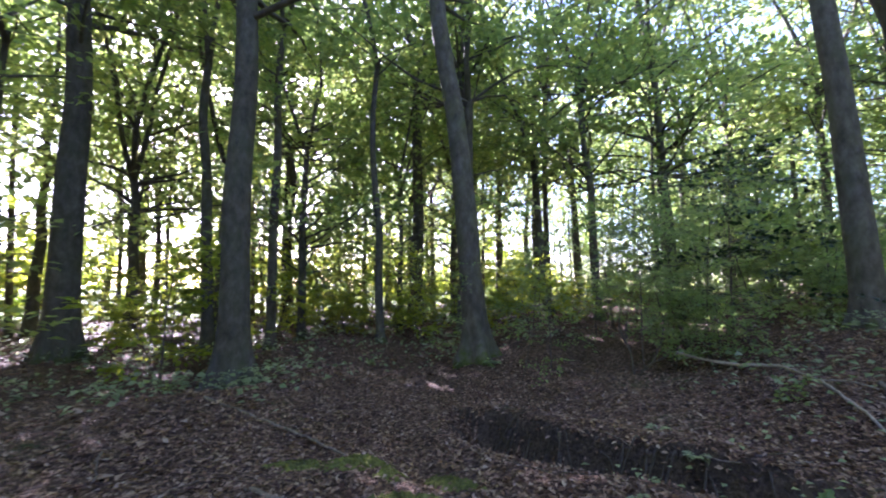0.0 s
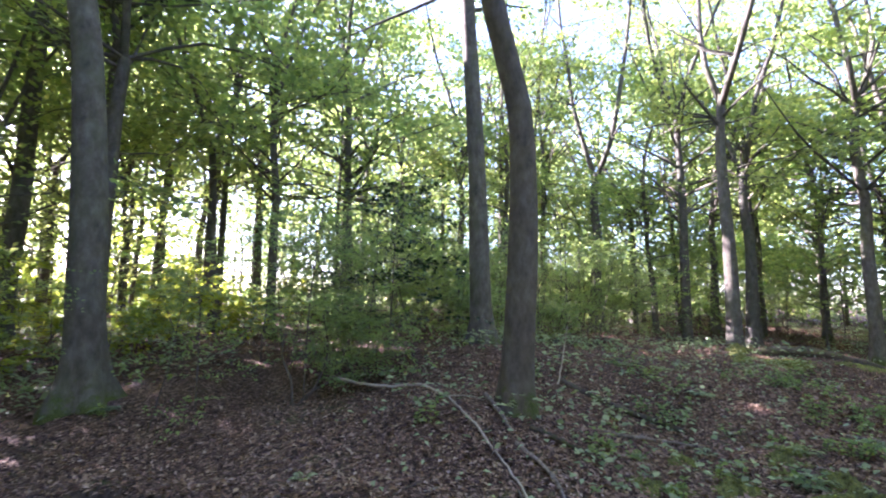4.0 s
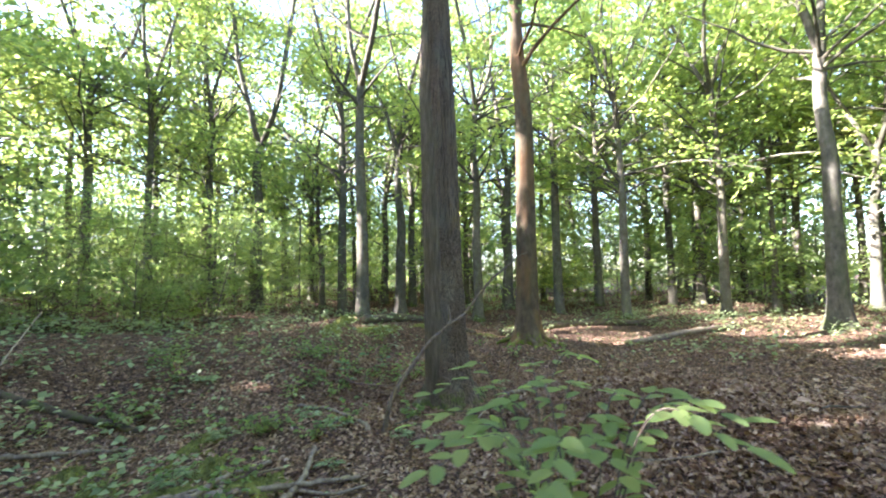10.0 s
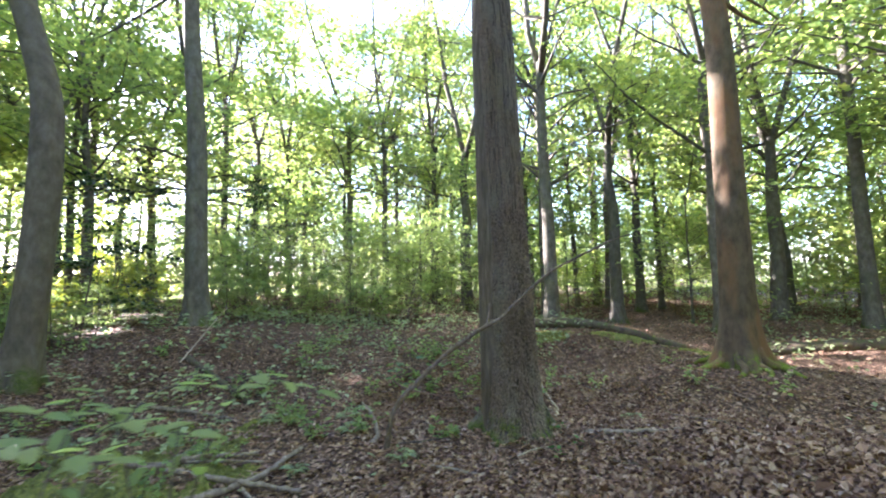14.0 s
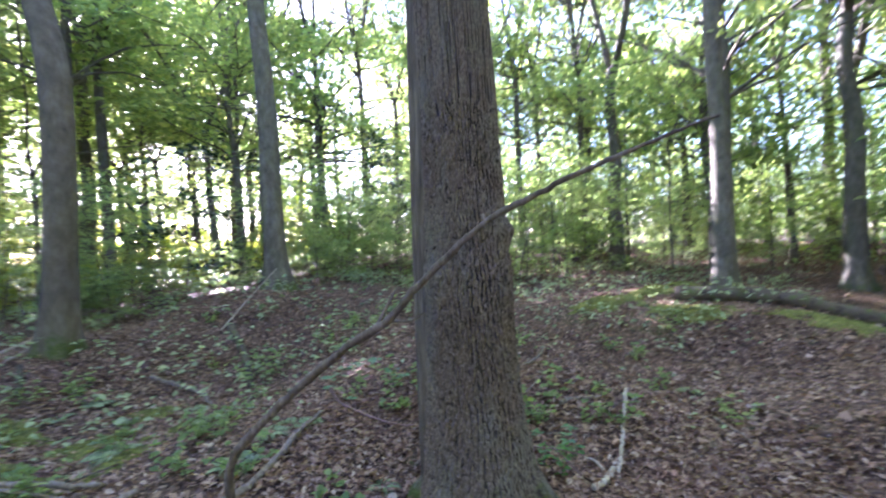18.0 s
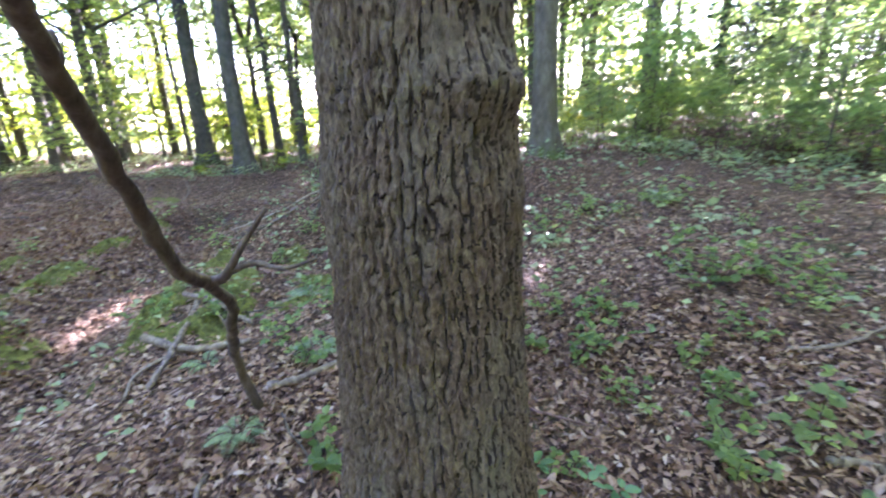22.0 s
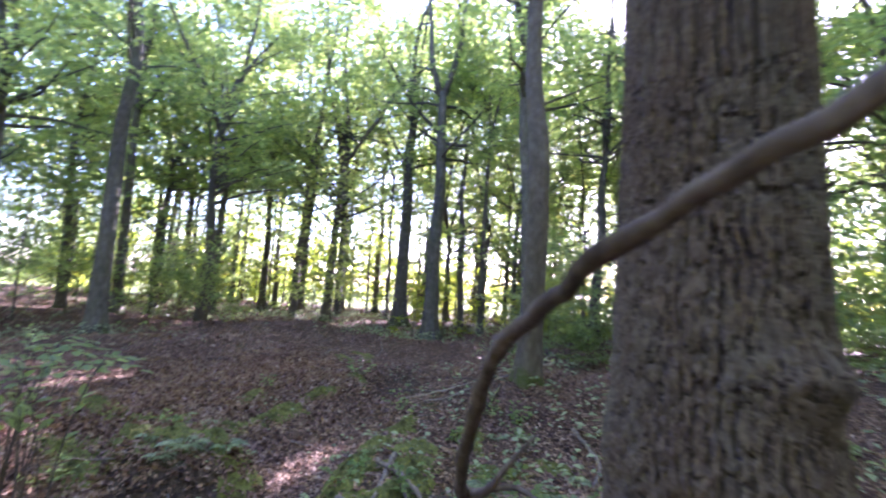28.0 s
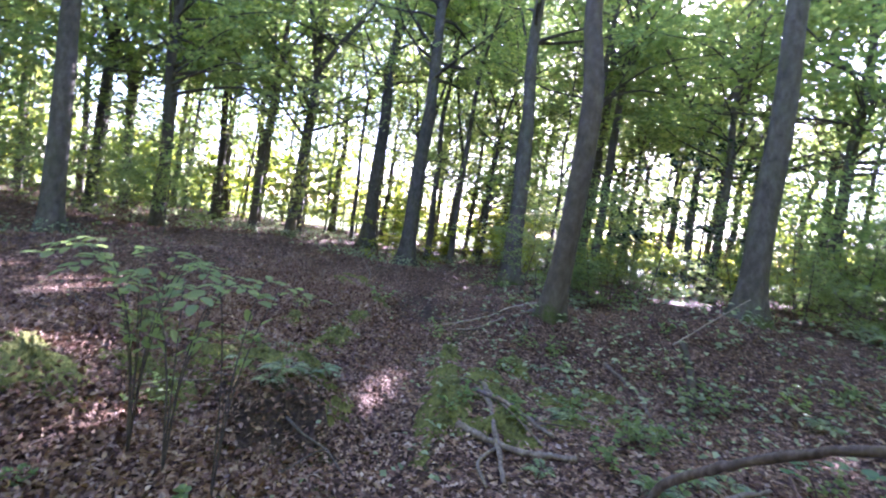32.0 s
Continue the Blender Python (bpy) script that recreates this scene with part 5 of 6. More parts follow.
BR = "trailing bramble cane with leaves in threes at the oak foot"
cane([(9.51, 0.86, 0.52), (9.62, 0.82, 0.40), (9.71, 0.81, 0.28), (9.77, 0.83, 0.13), (9.954, 0.82, 0.06), (10.187, 0.808, 0.02), (10.43, 0.775, -0.04)], (0.55,), 0.045, BR, 0.008)
cane([(10.286, 0.596, -0.06), (10.21, 0.74, 0.0), (10.145, 0.852, 0.04), (10.128, 0.89, 0.06)], (0.8, 1.0), 0.05, BR)
for base, tip, n in (((9.79, 0.81, 0.09), (9.757, 0.848, 0.15), 2), ((9.95, 0.82, 0.05), (9.935, 0.845, 0.11), 1), ((9.96, 0.83, 0.05), (9.916, 0.99, 0.10), 3), ((9.98, 0.90, 0.04), (10.015, 1.071, 0.07), 2),
                     ((10.187, 0.808, 0.01), (10.107, 0.734, 0.04), 1), ((10.30, 0.79, -0.02), (10.315, 0.864, 0.03), 2), ((10.33, 0.80, -0.03), (10.414, 1.025, 0.03), 2)):
    mid = [(a + b) / 2 for a, b in zip(base, tip)]
    mid[2] += 0.03
    cane([base, tuple(mid), tip], [1.0 - 0.38 * k for k in range(n)], 0.052, "thin green bramble shoot with leaves in threes at the oak foot", 0.003)
cane([(9.1, 1.5, 0.02), (9.3, 1.33, 0.18), (9.25, 1.28, 0.36), (9.05, 1.42, 0.48)], (0.55, 0.7, 0.82, 0.92, 1.0), 0.075, "pale green bramble shoot in leaf litter")
cane([(8.60, 1.52, 0.30), (8.717, 1.434, 0.20), (9.075, 1.266, 0.10), (9.392, 1.319, 0.03), (9.772, 1.476, -0.04)], (0.1, 0.3), 0.06, "brown arching bramble cane beside the oak", 0.012)
cane([(8.75, 1.75, 0.02), (8.72, 1.60, 0.25), (8.70, 1.56, 0.36), (8.90, 1.72, 0.38)], (0.6, 0.75, 0.9, 1.0), 0.075, "pale green bramble shoot in leaf litter")
for x, y, h, n, q in ((10.284, 0.963, 0.22, 15, 0.062), (10.418, 1.225, 0.12, 10, 0.060), (10.534, 1.274, 0.09, 8, 0.058), (10.19, 1.08, 0.24, 12, 0.058), (9.72, -0.28, 0.10, 7, 0.05), (9.41, -0.36, 0.13, 8, 0.06), (9.92, 0.13, 0.09, 6, 0.05)):
    holly_seedling(x, y, h, n, q, "small spiny-leaved holly seedling in dead leaves")

# small rounded pale lump in the hollow between the oak roots
stone = bmesh.new()
bmesh.ops.create_icosphere(stone, subdivisions=2, radius=0.034)
for v in stone.verts:
    v.co *= 1 + 0.12 * math.sin(v.co.x * 140 + 1) * math.sin(v.co.y * 110)
    v.co.z *= 0.75
me = bpy.data.meshes.new("stone")
stone.to_mesh(me)
stone.free()
me.materials.append(PALEWOOD)
put("stone", me, None, "small pale lump in the hollow at the oak foot", category="stone").location = (9.965, 0.285, gz(9.965, 0.285) + 0.022)
# hazel-like sapling that the walker brushes past, and brambles


def twiggy_sapling(x, y, tips, leaf, n_leaf, label):
    """Thin twigs that arch from one foot to the given tips, with level leaves set in two rows."""
    ob = new("sapling")
    z0 = gz(x, y)
    for tx, ty, tz in tips:
        l = smooth_line([(x, y, z0 - 0.03), (x + 0.12 * (tx - x), y + 0.12 * (ty - y), z0 + 0.55 * (tz - z0)), (x + 0.5 * (tx - x), y + 0.5 * (ty - y), tz + 0.02), (tx, ty, tz)], 24)
        T = Tubes()
        T.add(l, np.linspace(0.006, 0.002, 24), 5, 0.05)
        put("twig", T.mesh("twig", TWIG), ob)
        for k in range(n_leaf):
            i = int(23 - k * 15 / n_leaf)
            d = l[min(i + 1, 23)] - l[max(i - 1, 0)]
            d = d / np.linalg.norm(d) * np.array([1, 1, 0.3])
            side = np.array([-d[1], d[0], 0.0]) * (1 if k % 2 else -1)
            d = (d * 0.8 + side if k else d)[None] + rng.normal(scale=0.12, size=(1, 3))
            nm = np.array([[0.0, 0.0, 1.0]]) + rng.normal(scale=0.16, size=(1, 3))
            ln = np.array([leaf * rng.uniform(0.75, 1.15)])
            put("leaf", mesh_from("leaf", *round_leaves(l[i][None], d, nm, ln, ln * 0.62), LEAF_LOW), ob)
    tagged(ob, label, "sapling")


twiggy_sapling(5.75, -1.80, ((5.84, -2.32, 1.03), (5.52, -2.27, 1.05), (6.16, -2.20, 1.00), (6.38, -1.95, 0.95), (6.22, -1.50, 0.98), (5.90, -1.38, 0.95), (5.52, -1.32, 0.93), (5.24, -1.45, 0.96), (5.22, -1.80, 0.98)), 0.092, 18, "low green sapling with broad leaves beside the path")
twiggy_sapling(6.45, -1.40, ((6.95, -1.70, 1.0), (6.62, -0.95, 0.95), (6.10, -1.02, 0.93)), 0.09, 10, "low green sapling with broad leaves beside the path")
plant_sapling(9.2, 14.0, sapling_parts(4.5, 34, leaf=0.11, mat=LEAF_DARK, d=0.05), "dark glossy holly sapling", name="holly")
plant_sapling(4.6, 7.6, sapling_parts(3.6, 26, leaf=0.09, mat=LEAF_DARK, d=0.04), "dark holly sapling with thin stem", name="holly")

# ---- young trees under the tall ones ----
YOUNG = [tree_parts(h, d, fork=0.6, split=1, crown_from=0.14, n_branch=32, n_leaf=9, n_spray=6, leaf=0.19, sides=7, branch_reach=0.3, rings=12, leaf_mat=LEAF)
         for h, d in ((5.0, 0.06), (6.5, 0.08), (8.0, 0.10), (7.0, 0.09), (4.2, 0.05))]
first = {}
count = 0
while count < 85:
    a, r = rng.uniform(0, 2 * np.pi), math.sqrt(rng.uniform(12 ** 2, 42 ** 2))
    x, y = 8 + r * math.cos(a), 1 + r * math.sin(a)
    s = x * EDGE_N[0] + y * EDGE_N[1]
    if np.min(np.hypot(WALKED[:, 0] - x, WALKED[:, 1] - y)) < 9.5 or y < -10 or s > 20 or (s > 2 and rng.random() < 0.75) or (x > 13 and y < 6 and r < 17):
        continue
    if in_sunbeam(x, y) or min(math.hypot(x - p, y - q) for p, q in taken) < 1.6:
        continue
    taken.append((x, y))
    k = count % 5
    m = Matrix.Translation((x, y, gz(x, y))) @ Matrix.Rotation(rng.uniform(0, 6.28), 4, "Z")
    if k in first:
        copy_thing(first[k], m).matrix_basis = m @ Matrix.Scale(rng.uniform(0.8, 1.25), 4)
    else:
        first[k] = plant_tree(x, y, YOUNG[k], "thin young beech with leafy layered branches", name="young_tree", group="young trees of the understorey")
    count += 1

# a lower, paler layer of leaves in the green part of the wood
LAYER = [tree_parts(h, d, fork=0.6, split=1, crown_from=0.12, n_branch=24, n_leaf=10, n_spray=5, leaf=0.14, sides=7, branch_reach=0.42, rings=12, leaf_mat=LEAF_LOW)
         for h, d in ((3.2, 0.04), (4.2, 0.05), (5.5, 0.07), (6.5, 0.08))]
first, count = {}, 0
while count < 48:
    x, y = rng.uniform(6, 36), rng.uniform(-12, 23)
    if np.min(np.hypot(WALKED[:, 0] - x, WALKED[:, 1] - y)) < 9.0 or (x > 13 and y < 5 and math.hypot(x - 9, y) < 17) or min(math.hypot(x - p, y - q) for p, q in taken) < 1.1:
        continue
    taken.append((x, y))
    k = count % 4
    m = Matrix.Translation((x, y, gz(x, y))) @ Matrix.Rotation(rng.uniform(0, 6.28), 4, "Z")
    if k in first:
        copy_thing(first[k], m).matrix_basis = m @ Matrix.Scale(rng.uniform(0.8, 1.2), 4)
    else:
        first[k] = plant_tree(x, y, LAYER[k], "slight young beech with pale spreading leaves", name="young_tree", group="young trees of the understorey")
    count += 1

# the wood goes on to the west-south-west
taken = [(o.matrix_basis.translation.x, o.matrix_basis.translation.y) for o in scene.objects if o.name.startswith(("tree", "young_tree")) and o.parent is None]
more, count = np.random.default_rng(32), 0
while count < 30:
    a, r = radians(more.uniform(84, 122)), more.uniform(15, 42)
    x, y = 9.5 - r * math.sin(a), -1.5 + r * math.cos(a)
    if x * EDGE_N[0] + y * EDGE_N[1] > EDGE_D - 2 or min(math.hypot(x - p, y - q) for p, q in taken) < 1.2 or math.hypot(x - 0.5, y) < 7:
        continue
    taken.append((x, y))
    m = Matrix.Translation((x, y, gz(x, y))) @ Matrix.Rotation(more.uniform(0, 6.28), 4, "Z")
    copy_thing(first[count % 4], m).matrix_basis = m @ Matrix.Scale(more.uniform(0.8, 1.5), 4)
    count += 1

# gaps cut into the canopy so that the low sun reaches the ground: place and half width of each patch of sun
SUN_GAPS = ((13.5, 5.8, 0.7), (8.5, 3.2, 0.2), (11.9, 6.0, 0.7), (19.6, 0.7, 0.7), (21.9, -4.5, 0.7), (9.1, -3.1, 0.32), (5.0, 0.62, 0.11), (0.4, -2.2, 0.42), (1.9, -2.2, 0.36), (4.5, -2.3, 0.28),
            (5.2, -1.9, 0.25), (5.1, 0.6, 0.25), (-1.2, -5.2, 0.6), (20.8, 1.6, 0.6), (-0.6, -3.6, 0.4))
SHAFTS = [(px, py, gz(px, py), half, 2.0) for px, py, half in SUN_GAPS] + [(5.84, -2.30, 1.05, 0.26, 2.0)]
# random shafts of sun, added to brighten leaves of the lower wood
while len(SHAFTS) < 74:
    px, py, pz = rng.uniform(1, 36), rng.uniform(-10, 26), rng.uniform(0.5, 7.5)
    away = [np.min(np.hypot(WALKED[:, 0] - px + k * SUN_DIR.x, WALKED[:, 1] - py + k * SUN_DIR.y)) for k in (0.0, pz / SUN_DIR.z)]
    if min(away) > 5.5:
        SHAFTS.append((px, py, pz, rng.uniform(0.6, 1.35), 3.0))
SHAFTS = np.array(SHAFTS)
# crown leaves along each shaft are taken out to let the sun through
for ob in [o for o in scene.objects if o.type == "MESH" and o.name.split(".")[0] in ("crown", "foliage") and len(o.data.polygons) * 4 == len(o.data.vertices)]:
    base = ob.parent.matrix_basis if ob.parent else Matrix()
    m = np.array(base @ ob.matrix_basis)
    v = np.empty(len(ob.data.vertices) * 3, np.float32)
    ob.data.vertices.foreach_get("co", v)
    leaves = v.reshape(-1, 4, 3)
    mid = leaves[:, 0] @ m[:3, :3].T + m[:3, 3]
    cut = np.zeros(len(mid), bool)
    heart = mid.mean(axis=0)
    for px, py, pz, half, start in SHAFTS:
        h = heart - np.array([px, py, pz])
        if h @ h - (h @ np.array(SUN_DIR)) ** 2 > 81:
            continue
        q = mid - np.array([px, py, pz])
        k = q @ np.array(SUN_DIR)
        cut |= (k > start) & (np.einsum("ij,ij->i", q, q) - k * k < half * half)
    if cut.any():
        kept = leaves[~cut].reshape(-1, 3)
        ob.data = mesh_from(ob.data.name, kept, np.arange(len(kept)).reshape(-1, 4), ob.data.materials[0])

# woods beyond, too far to tell trees apart
n = 5600
a = rng.uniform(0, 2 * np.pi, n)
r = rng.uniform(49, 66, n)
cx, cy = 8 + r * np.cos(a), 2 + r * np.sin(a)
keep = (cx * EDGE_N[0] + cy * EDGE_N[1] < EDGE_D - 4) | (np.arctan2(cx - 8, cy - 2) > -0.42)
cx, cy = cx[keep], cy[keep]
az = np.arctan2(cx - 8, cy - 2)
cz = np.where(rng.random(len(cx)) < 0.25, rng.uniform(0.1, 3.0, len(cx)), rng.uniform(0.3, 1.0, len(cx)) * np.where((az > -0.15) & (az < 2.4), 33, 21))
m = 20
pos = np.repeat(np.stack([cx, cy, cz], 1), m, axis=0) + rng.normal(size=(len(cx) * m, 3)) * np.array([1.5, 1.5, 0.6])
dr = rng.normal(size=pos.shape) * np.array([1, 1, 0.4])
nm = rng.normal(size=pos.shape) * 0.6 + np.array([0, 0, 1.0])
ln = rng.uniform(0.35, 0.75, len(pos))
tagged(new("distant_foliage", mesh_from("distant_foliage", *kite_leaves(pos, dr, nm, ln, ln * 0.7), LEAF)), "green foliage of the woods beyond", "foliage", kind="stuff")

# low plants between the trees, too many to count
n = 8500
px, py = rng.uniform(-16, 34, n), rng.uniform(-10, 26, n)
dw = np.min(np.hypot(px[:, None] - WALKED[None, ::3, 0], py[:, None] - WALKED[None, ::3, 1]), axis=1)
patchy = np.sin(px * 0.7 + 1) * np.sin(py * 0.8 + 0.4) + np.sin(px * 0.31 - py * 0.27)
keep = (dw > 1.7) & (rng.random(n) < 0.16 + 0.84 * smoothstep(1.7, 5.0, dw)) & (patchy > rng.normal(scale=0.5, size=n) - 0.1) & (px * EDGE_N[0] + py * EDGE_N[1] < EDGE_D)
px, py, dw = px[keep], py[keep], dw[keep]
m = 9
X = np.repeat(px, m) + rng.normal(scale=0.16, size=len(px) * m)
Y = np.repeat(py, m) + rng.normal(scale=0.16, size=len(px) * m)
Z = ground_z(X, Y) + rng.uniform(0.04, 0.34, len(X))
a = rng.uniform(0, 6.28, len(X))
dr = np.stack([np.cos(a), np.sin(a), rng.normal(scale=0.25, size=len(X))], 1)
nm = rng.normal(scale=0.35, size=dr.shape) + np.array([0, 0, 1.0])
ln = rng.uniform(0.06, 0.14, len(X)) * np.repeat(0.5 + 0.5 * smoothstep(1.7, 6.0, dw), m)
tagged(new("ground_cover", mesh_from("ground_cover", *kite_leaves(np.stack([X, Y, Z], 1), dr, nm, ln, ln * 0.7), FERN)), "low green seedlings and brambles between the trees", "plants", kind="stuff")

# ---- moss and earth of the ditch ----


def draped(name, cx, cy, rx, ry, turn, h, mat, label, category):
    """A cushion that swells from the ground and sinks into it at its rim."""
    nr, na = 20, 60
    u = np.linspace(0, 1, nr)[:, None]
    th = np.linspace(0, 2 * np.pi, na, endpoint=False)[None, :]
    wob = 1 + 0.18 * np.sin(3 * th + cx * 5) + 0.12 * np.sin(5 * th + cy * 7) + 0.10 * np.sin(11 * th + cx * 9) + 0.07 * np.sin(17 * th + cy * 11)
    a, b = u * rx * wob * np.cos(th), u * ry * wob * np.sin(th)
    x = cx + a * math.cos(turn) - b * math.sin(turn)
    y = cy + a * math.sin(turn) + b * math.cos(turn)
    z = ground_z(x, y) + h * (1 - u ** 2.2) - 0.025 * u + rng.normal(scale=0.016, size=x.shape) * (1 - u * 0.5)
    # bare spots where dead leaves show between the moss
    z = z - (h + 0.03) * smoothstep(0.40, 0.90, np.sin(13 * x + 5 * y + cx) * np.sin(11 * y - 7 * x) + 0.3 * np.sin(31 * x - 23 * y)) * smoothstep(0.15, 0.5, u)
    z = z - 0.15 * (1 - smoothstep(0.30, 0.42, ditch_distance(x, y)))
    idx = np.arange(nr * na).reshape(nr, na)
    nx = np.roll(idx, -1, axis=1)
    f = np.stack([idx[:-1], idx[1:], nx[1:], nx[:-1]], -1).reshape(-1, 4)
    tagged(new(name, mesh_from(name, np.stack([x, y, z], -1).reshape(-1, 3), f, mat)), label, category)


CUSHIONS = ((-0.75, 3.35, 0.53, 0.24, -0.3), (6.2, 2.4, 0.5, 0.3, 0.4), (5.3, 2.7, 0.45, 0.2, -0.4), (6.9, 1.7, 0.4, 0.22, 0.8), (4.2, -0.7, 0.5, 0.3, 0.2), (3.7, -1.6, 0.5, 0.35, 0.5), (4.6, -1.7, 0.4, 0.25, 0.9), (-0.2, 2.50, 0.53, 0.26, 0.2),
           (-1.3, 3.3, 0.35, 0.18, 0.3), (0.1, 3.1, 0.3, 0.15, -0.3), (0.55, 4.3, 0.35, 0.16, -0.9), (2.5, 2.0, 0.30, 0.2, 0.3))
MORE_CUSHIONS = ((6.9, -1.25, 0.5, 0.22, 0.1), (13.7, 4.5, 0.9, 0.4, -0.7), (15.1, 3.3, 1.0, 0.35, -0.7), (16.2, 2.3, 0.7, 0.35, -0.5), (4.4, -0.2, 0.4, 0.3, 0.1), (3.9, 0.6, 0.35, 0.25, 0.6), (9.28, 0.42, 0.12, 0.2, 0.0), (4.9, -1.5, 0.7, 0.3, 0.1),
           (4.2, -1.0, 0.6, 0.25, 0.3), (3.3, 0.2, 0.5, 0.25, -0.4), (7.2, 2.3, 0.6, 0.25, 0.2), (6.4, 3.1, 0.35, 0.2, 0.5))
for cx, cy, rx, ry, tn in CUSHIONS + MORE_CUSHIONS:
    draped("moss_cushion", cx, cy, rx, ry, tn, 0.05, MOSS, "soft green moss cushion on the ditch bank", "moss")

# mossy ridges of the ditch banks, and the bank beyond the oak
for cx, cy, rx, ry, tn, h in ((6.0, 0.80, 0.62, 0.34, -0.75, 0.08), (6.25, 1.35, 0.6, 0.34, -0.6, 0.07), (5.6, 1.75, 0.55, 0.3, -0.7, 0.07), (6.75, 0.95, 0.36, 0.3, 0.3, 0.06), (5.0, -0.75, 0.5, 0.34, 0.2, 0.06), (5.35, 1.36, 0.55, 0.28, -0.8, 0.07), (6.40, 0.52, 0.28, 0.24, 0.2, 0.05), (4.6, 2.0, 0.5, 0.22, -0.8, 0.07),
                              (5.15, -0.35, 0.42, 0.22, 0.3, 0.06), (4.75, -1.1, 0.36, 0.24, 0.4, 0.06), (4.85, -2.4, 0.68, 0.38, 0.5, 0.06), (4.15, -2.9, 0.5, 0.26, 0.3, 0.07), (4.1, 0.45, 0.6, 0.2, 2.3, 0.07), (3.3, 1.15, 0.55, 0.18, 2.3, 0.07),
                              (12.5, 5.0, 0.75, 0.26, 0.5, 0.09), (13.6, 5.5, 0.9, 0.30, 0.4, 0.10), (14.8, 6.1, 0.8, 0.28, 0.5, 0.09)):
    draped("moss_ridge", cx, cy, rx, ry, tn, h, MOSS, "mossy hummock along the bank of the ditch", "moss")

# ---- dead leaves on the ground ----


def litter(n, reach, lo, hi, shape, label):
    """Dead leaves strewn within reach of the walked line, thinning outwards."""
    w = WALKED[rng.integers(0, len(WALKED), n)]
    x = w[:, 0] + rng.uniform(-reach, reach, n)
    y = w[:, 1] + rng.uniform(-reach, reach, n) + 0.12 * reach
    dd = ditch_distance(x, y)
    keep = ((rng.random(n) < 0.9) | (dd > 0.42)) & (np.hypot(x - 10.0, y - 0.85) > (2.0 if shape else 1.4)) & (np.hypot(x - OAK_X, y - OAK_Y) > 0.36)
    x, y = x[keep], y[keep]
    n = len(x)
    a = rng.uniform(0, 2 * np.pi, n)
    d = np.stack([np.cos(a), np.sin(a), rng.normal(scale=0.30, size=n)], 1)
    nm = np.stack([rng.normal(scale=0.42, size=n), rng.normal(scale=0.42, size=n), np.ones(n)], 1)
    ln = rng.uniform(lo, hi, n)
    p = np.stack([x, y, ground_z(x, y) + rng.uniform(0.003, 0.028, n)], 1)
    wd = ln * rng.uniform(0.38, 0.62, n)
    me = mesh_from("leaf_litter", *(oval_leaves(p, d, nm, ln, wd, 0.36) if shape else kite_leaves(p, d, nm, ln, wd)), DEADLEAF, smooth=False)
    tagged(new("leaf_litter", me), label, "leaves", kind="stuff")


def curled_leaves(pos, along, normal, length, width):
    """Dry leaves with a midrib, rolled along and across."""
    n = len(pos)
    along = along / np.linalg.norm(along, axis=1)[:, None]
    side = np.cross(normal, along)
    side /= np.linalg.norm(side, axis=1)[:, None]
    up = np.cross(along, side)
    u = np.linspace(0, 1, 5)
    wd = np.array([0.10, 0.78, 1.0, 0.70, 0.04])
    bend = rng.normal(scale=0.9, size=n)
    roll = np.abs(rng.normal(scale=0.75, size=(n, 2))) + 0.1
    twist = rng.normal(scale=0.5, size=n)
    out = []
    for s in (-1, 0, 1):
        k = np.zeros(n) if s == 0 else roll[:, (s + 1) // 2]
        half = 0.5 * width[:, None] * wd[None] * (1 + rng.normal(scale=0.16, size=(n, 5)))
        lat = s * half * np.cos(k)[:, None]
        hgt = abs(s) * half * np.sin(k)[:, None] + s * half * (twist[:, None] * (u - 0.3)[None]) + length[:, None] * bend[:, None] * (u * (1 - u))[None] * 0.6
        out.append(pos[:, None] + along[:, None] * (u[None] * length[:, None])[..., None] + side[:, None] * lat[..., None] + up[:, None] * hgt[..., None])
    v = np.stack(out, 1).reshape(-1, 3)
    q = np.array([[5 * r + c, 5 * r + c + 1, 5 * r + c + 6, 5 * r + c + 5] for r in (0, 1) for c in range(4)]).reshape(1, -1)
    return v, (np.arange(n)[:, None] * 15 + q).reshape(-1, 4)


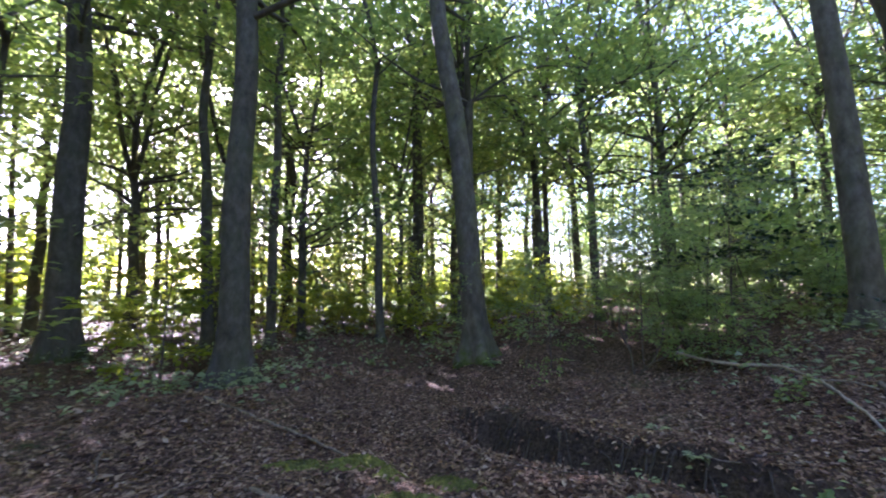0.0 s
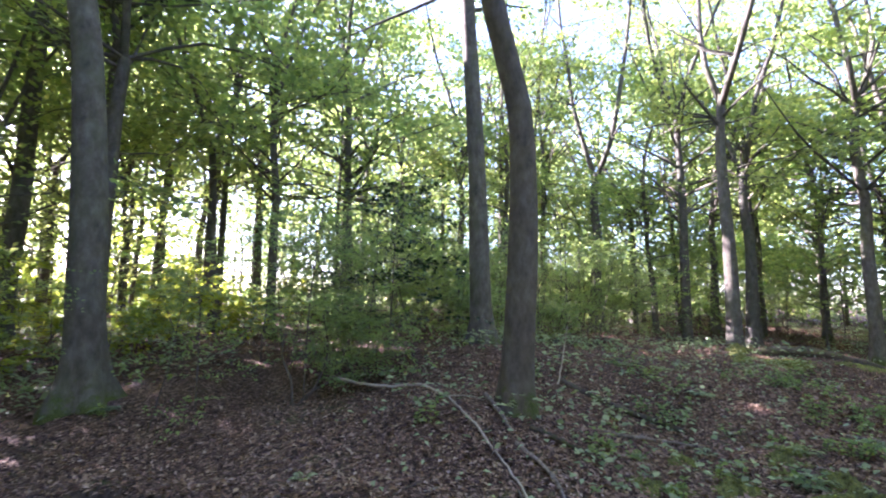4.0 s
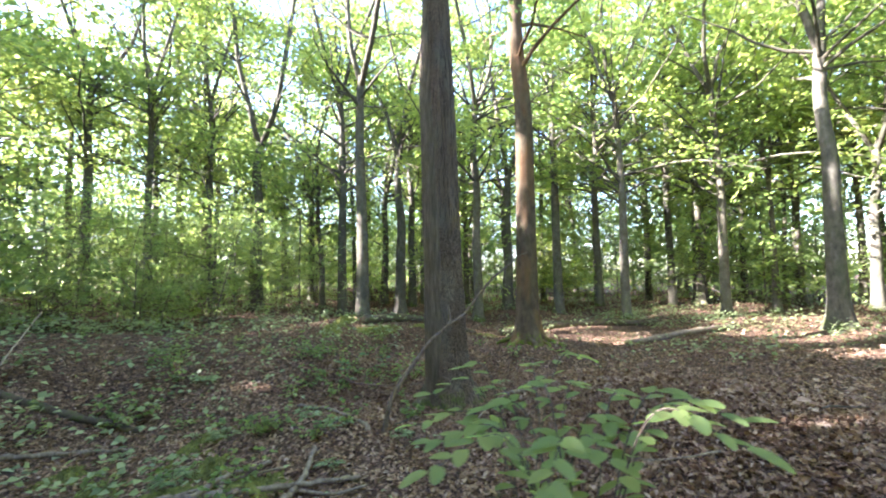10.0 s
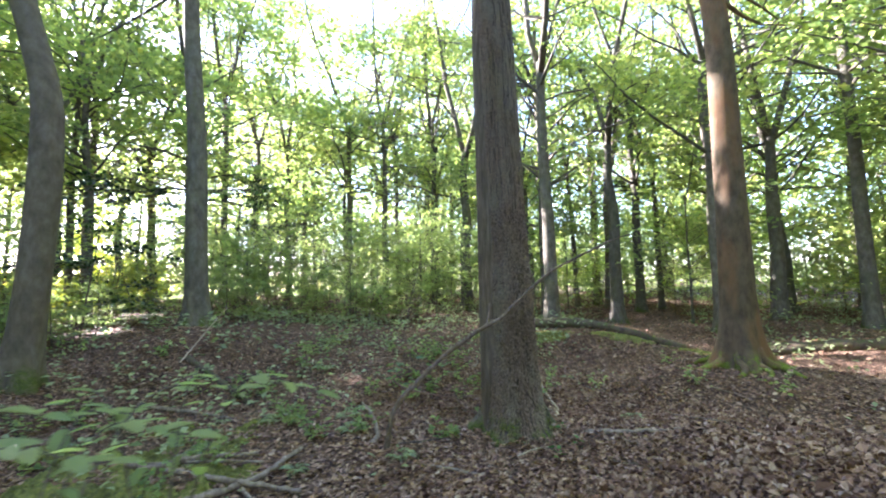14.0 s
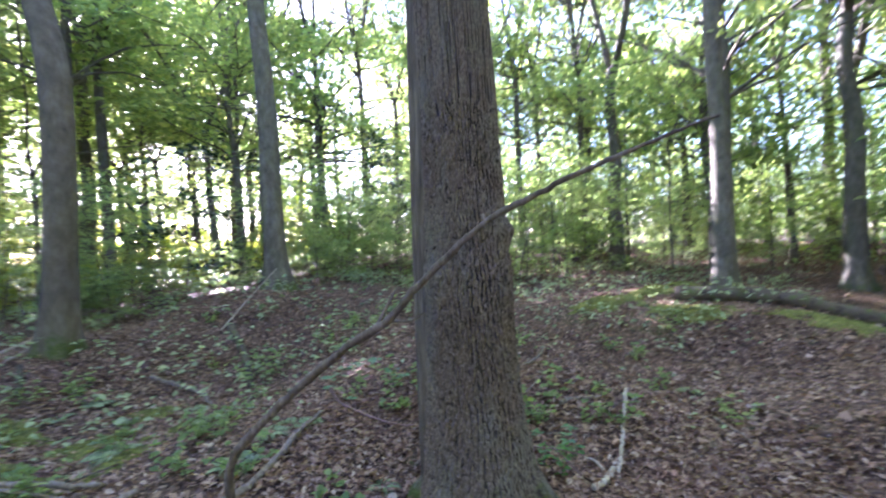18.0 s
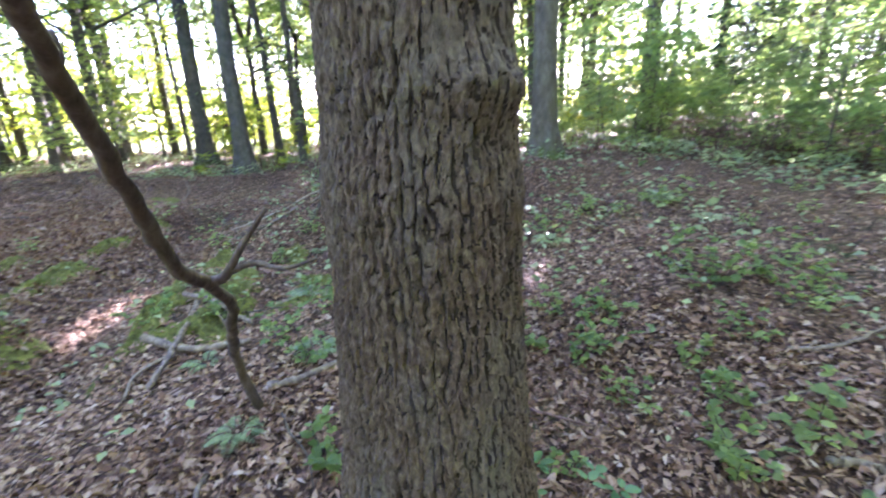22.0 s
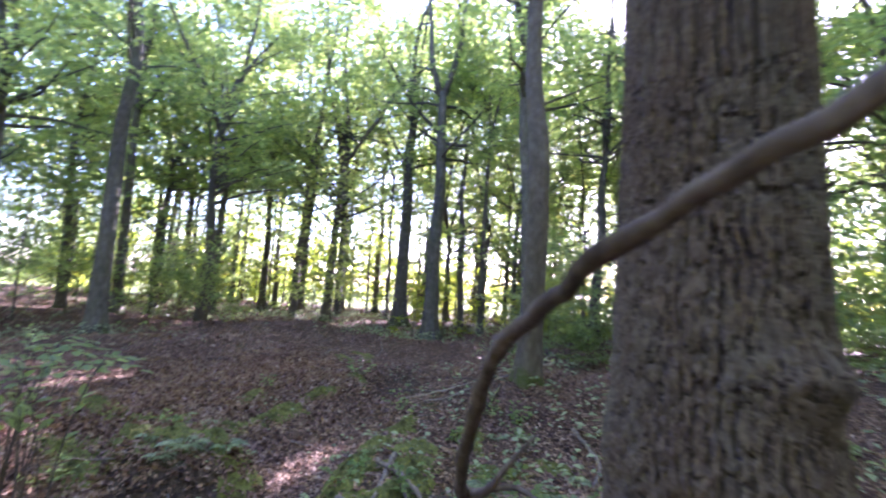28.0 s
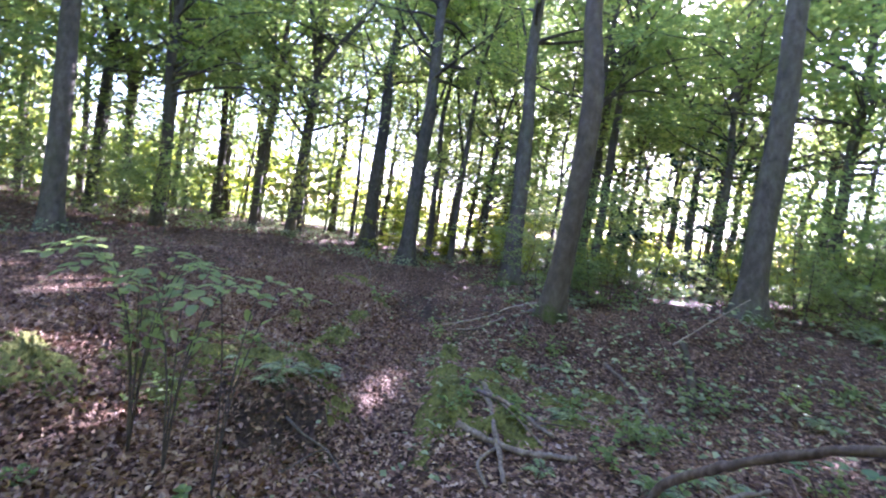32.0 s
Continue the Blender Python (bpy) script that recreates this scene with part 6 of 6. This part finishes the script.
n = 25000
a, q = rng.uniform(0, 2 * np.pi, n), np.sqrt(rng.uniform(0.0, 1.0, n)) * 2.1
x, y = 10.0 + q * np.cos(a), 0.85 + q * np.sin(a)
keep = np.hypot(x - OAK_X, y - OAK_Y) > 0.40
x, y, a = x[keep], y[keep], rng.uniform(0, 2 * np.pi, int(keep.sum()))
n = len(x)
dr = np.stack([np.cos(a), np.sin(a), rng.normal(scale=0.30, size=n)], 1)
nm = np.stack([rng.normal(scale=0.55, size=n), rng.normal(scale=0.55, size=n), np.ones(n)], 1)
ln = np.where(rng.random(n) < 0.4, rng.uniform(0.012, 0.034, n), rng.uniform(0.03, 0.072, n))
pos = np.stack([x, y, ground_z(x, y) + rng.uniform(0.004, 0.03, n)], 1)
tagged(new("leaf_litter", mesh_from("leaf_litter", *curled_leaves(pos, dr, nm, ln, ln * rng.uniform(0.32, 0.72, n)), DEADLEAF)), "dry curled brown leaves round the oak foot", "leaves", kind="stuff")

litter(76000, 2.0, 0.026, 0.064, True, "dry curled brown beech leaves beside the path")
litter(130000, 6.5, 0.036, 0.078, False, "dry brown fallen leaves covering the forest floor")

n = 55000
x, y = rng.uniform(-20, 32, n), rng.uniform(-12, 24, n)
keep = (np.hypot(x - 5, (y - 3) * 1.2) > 7.5) & (x * EDGE_N[0] + y * EDGE_N[1] < EDGE_D)
x, y = x[keep], y[keep]
n = len(x)
a = rng.uniform(0, 2 * np.pi, n)
dr = np.stack([np.cos(a), np.sin(a), rng.normal(scale=0.3, size=n)], 1)
nm = np.stack([rng.normal(scale=0.4, size=n), rng.normal(scale=0.4, size=n), np.ones(n)], 1)
ln = rng.uniform(0.07, 0.14, n)
pos = np.stack([x, y, ground_z(x, y) + rng.uniform(0.005, 0.03, n)], 1)
tagged(new("leaf_litter", mesh_from("leaf_litter", *kite_leaves(pos, dr, nm, ln, ln * 0.65), DEADLEAF, smooth=False)), "dry brown fallen leaves under the farther trees", "leaves", kind="stuff")

twiggy_sapling(6.05, -1.62, ((5.62, -1.95, 0.88), (5.95, -1.95, 0.90), (6.55, -1.70, 0.92), (6.35, -1.20, 0.90), (5.78, -1.10, 0.88), (6.75, -1.35, 0.97)), 0.09, 12, "low green sapling with broad leaves beside the path")
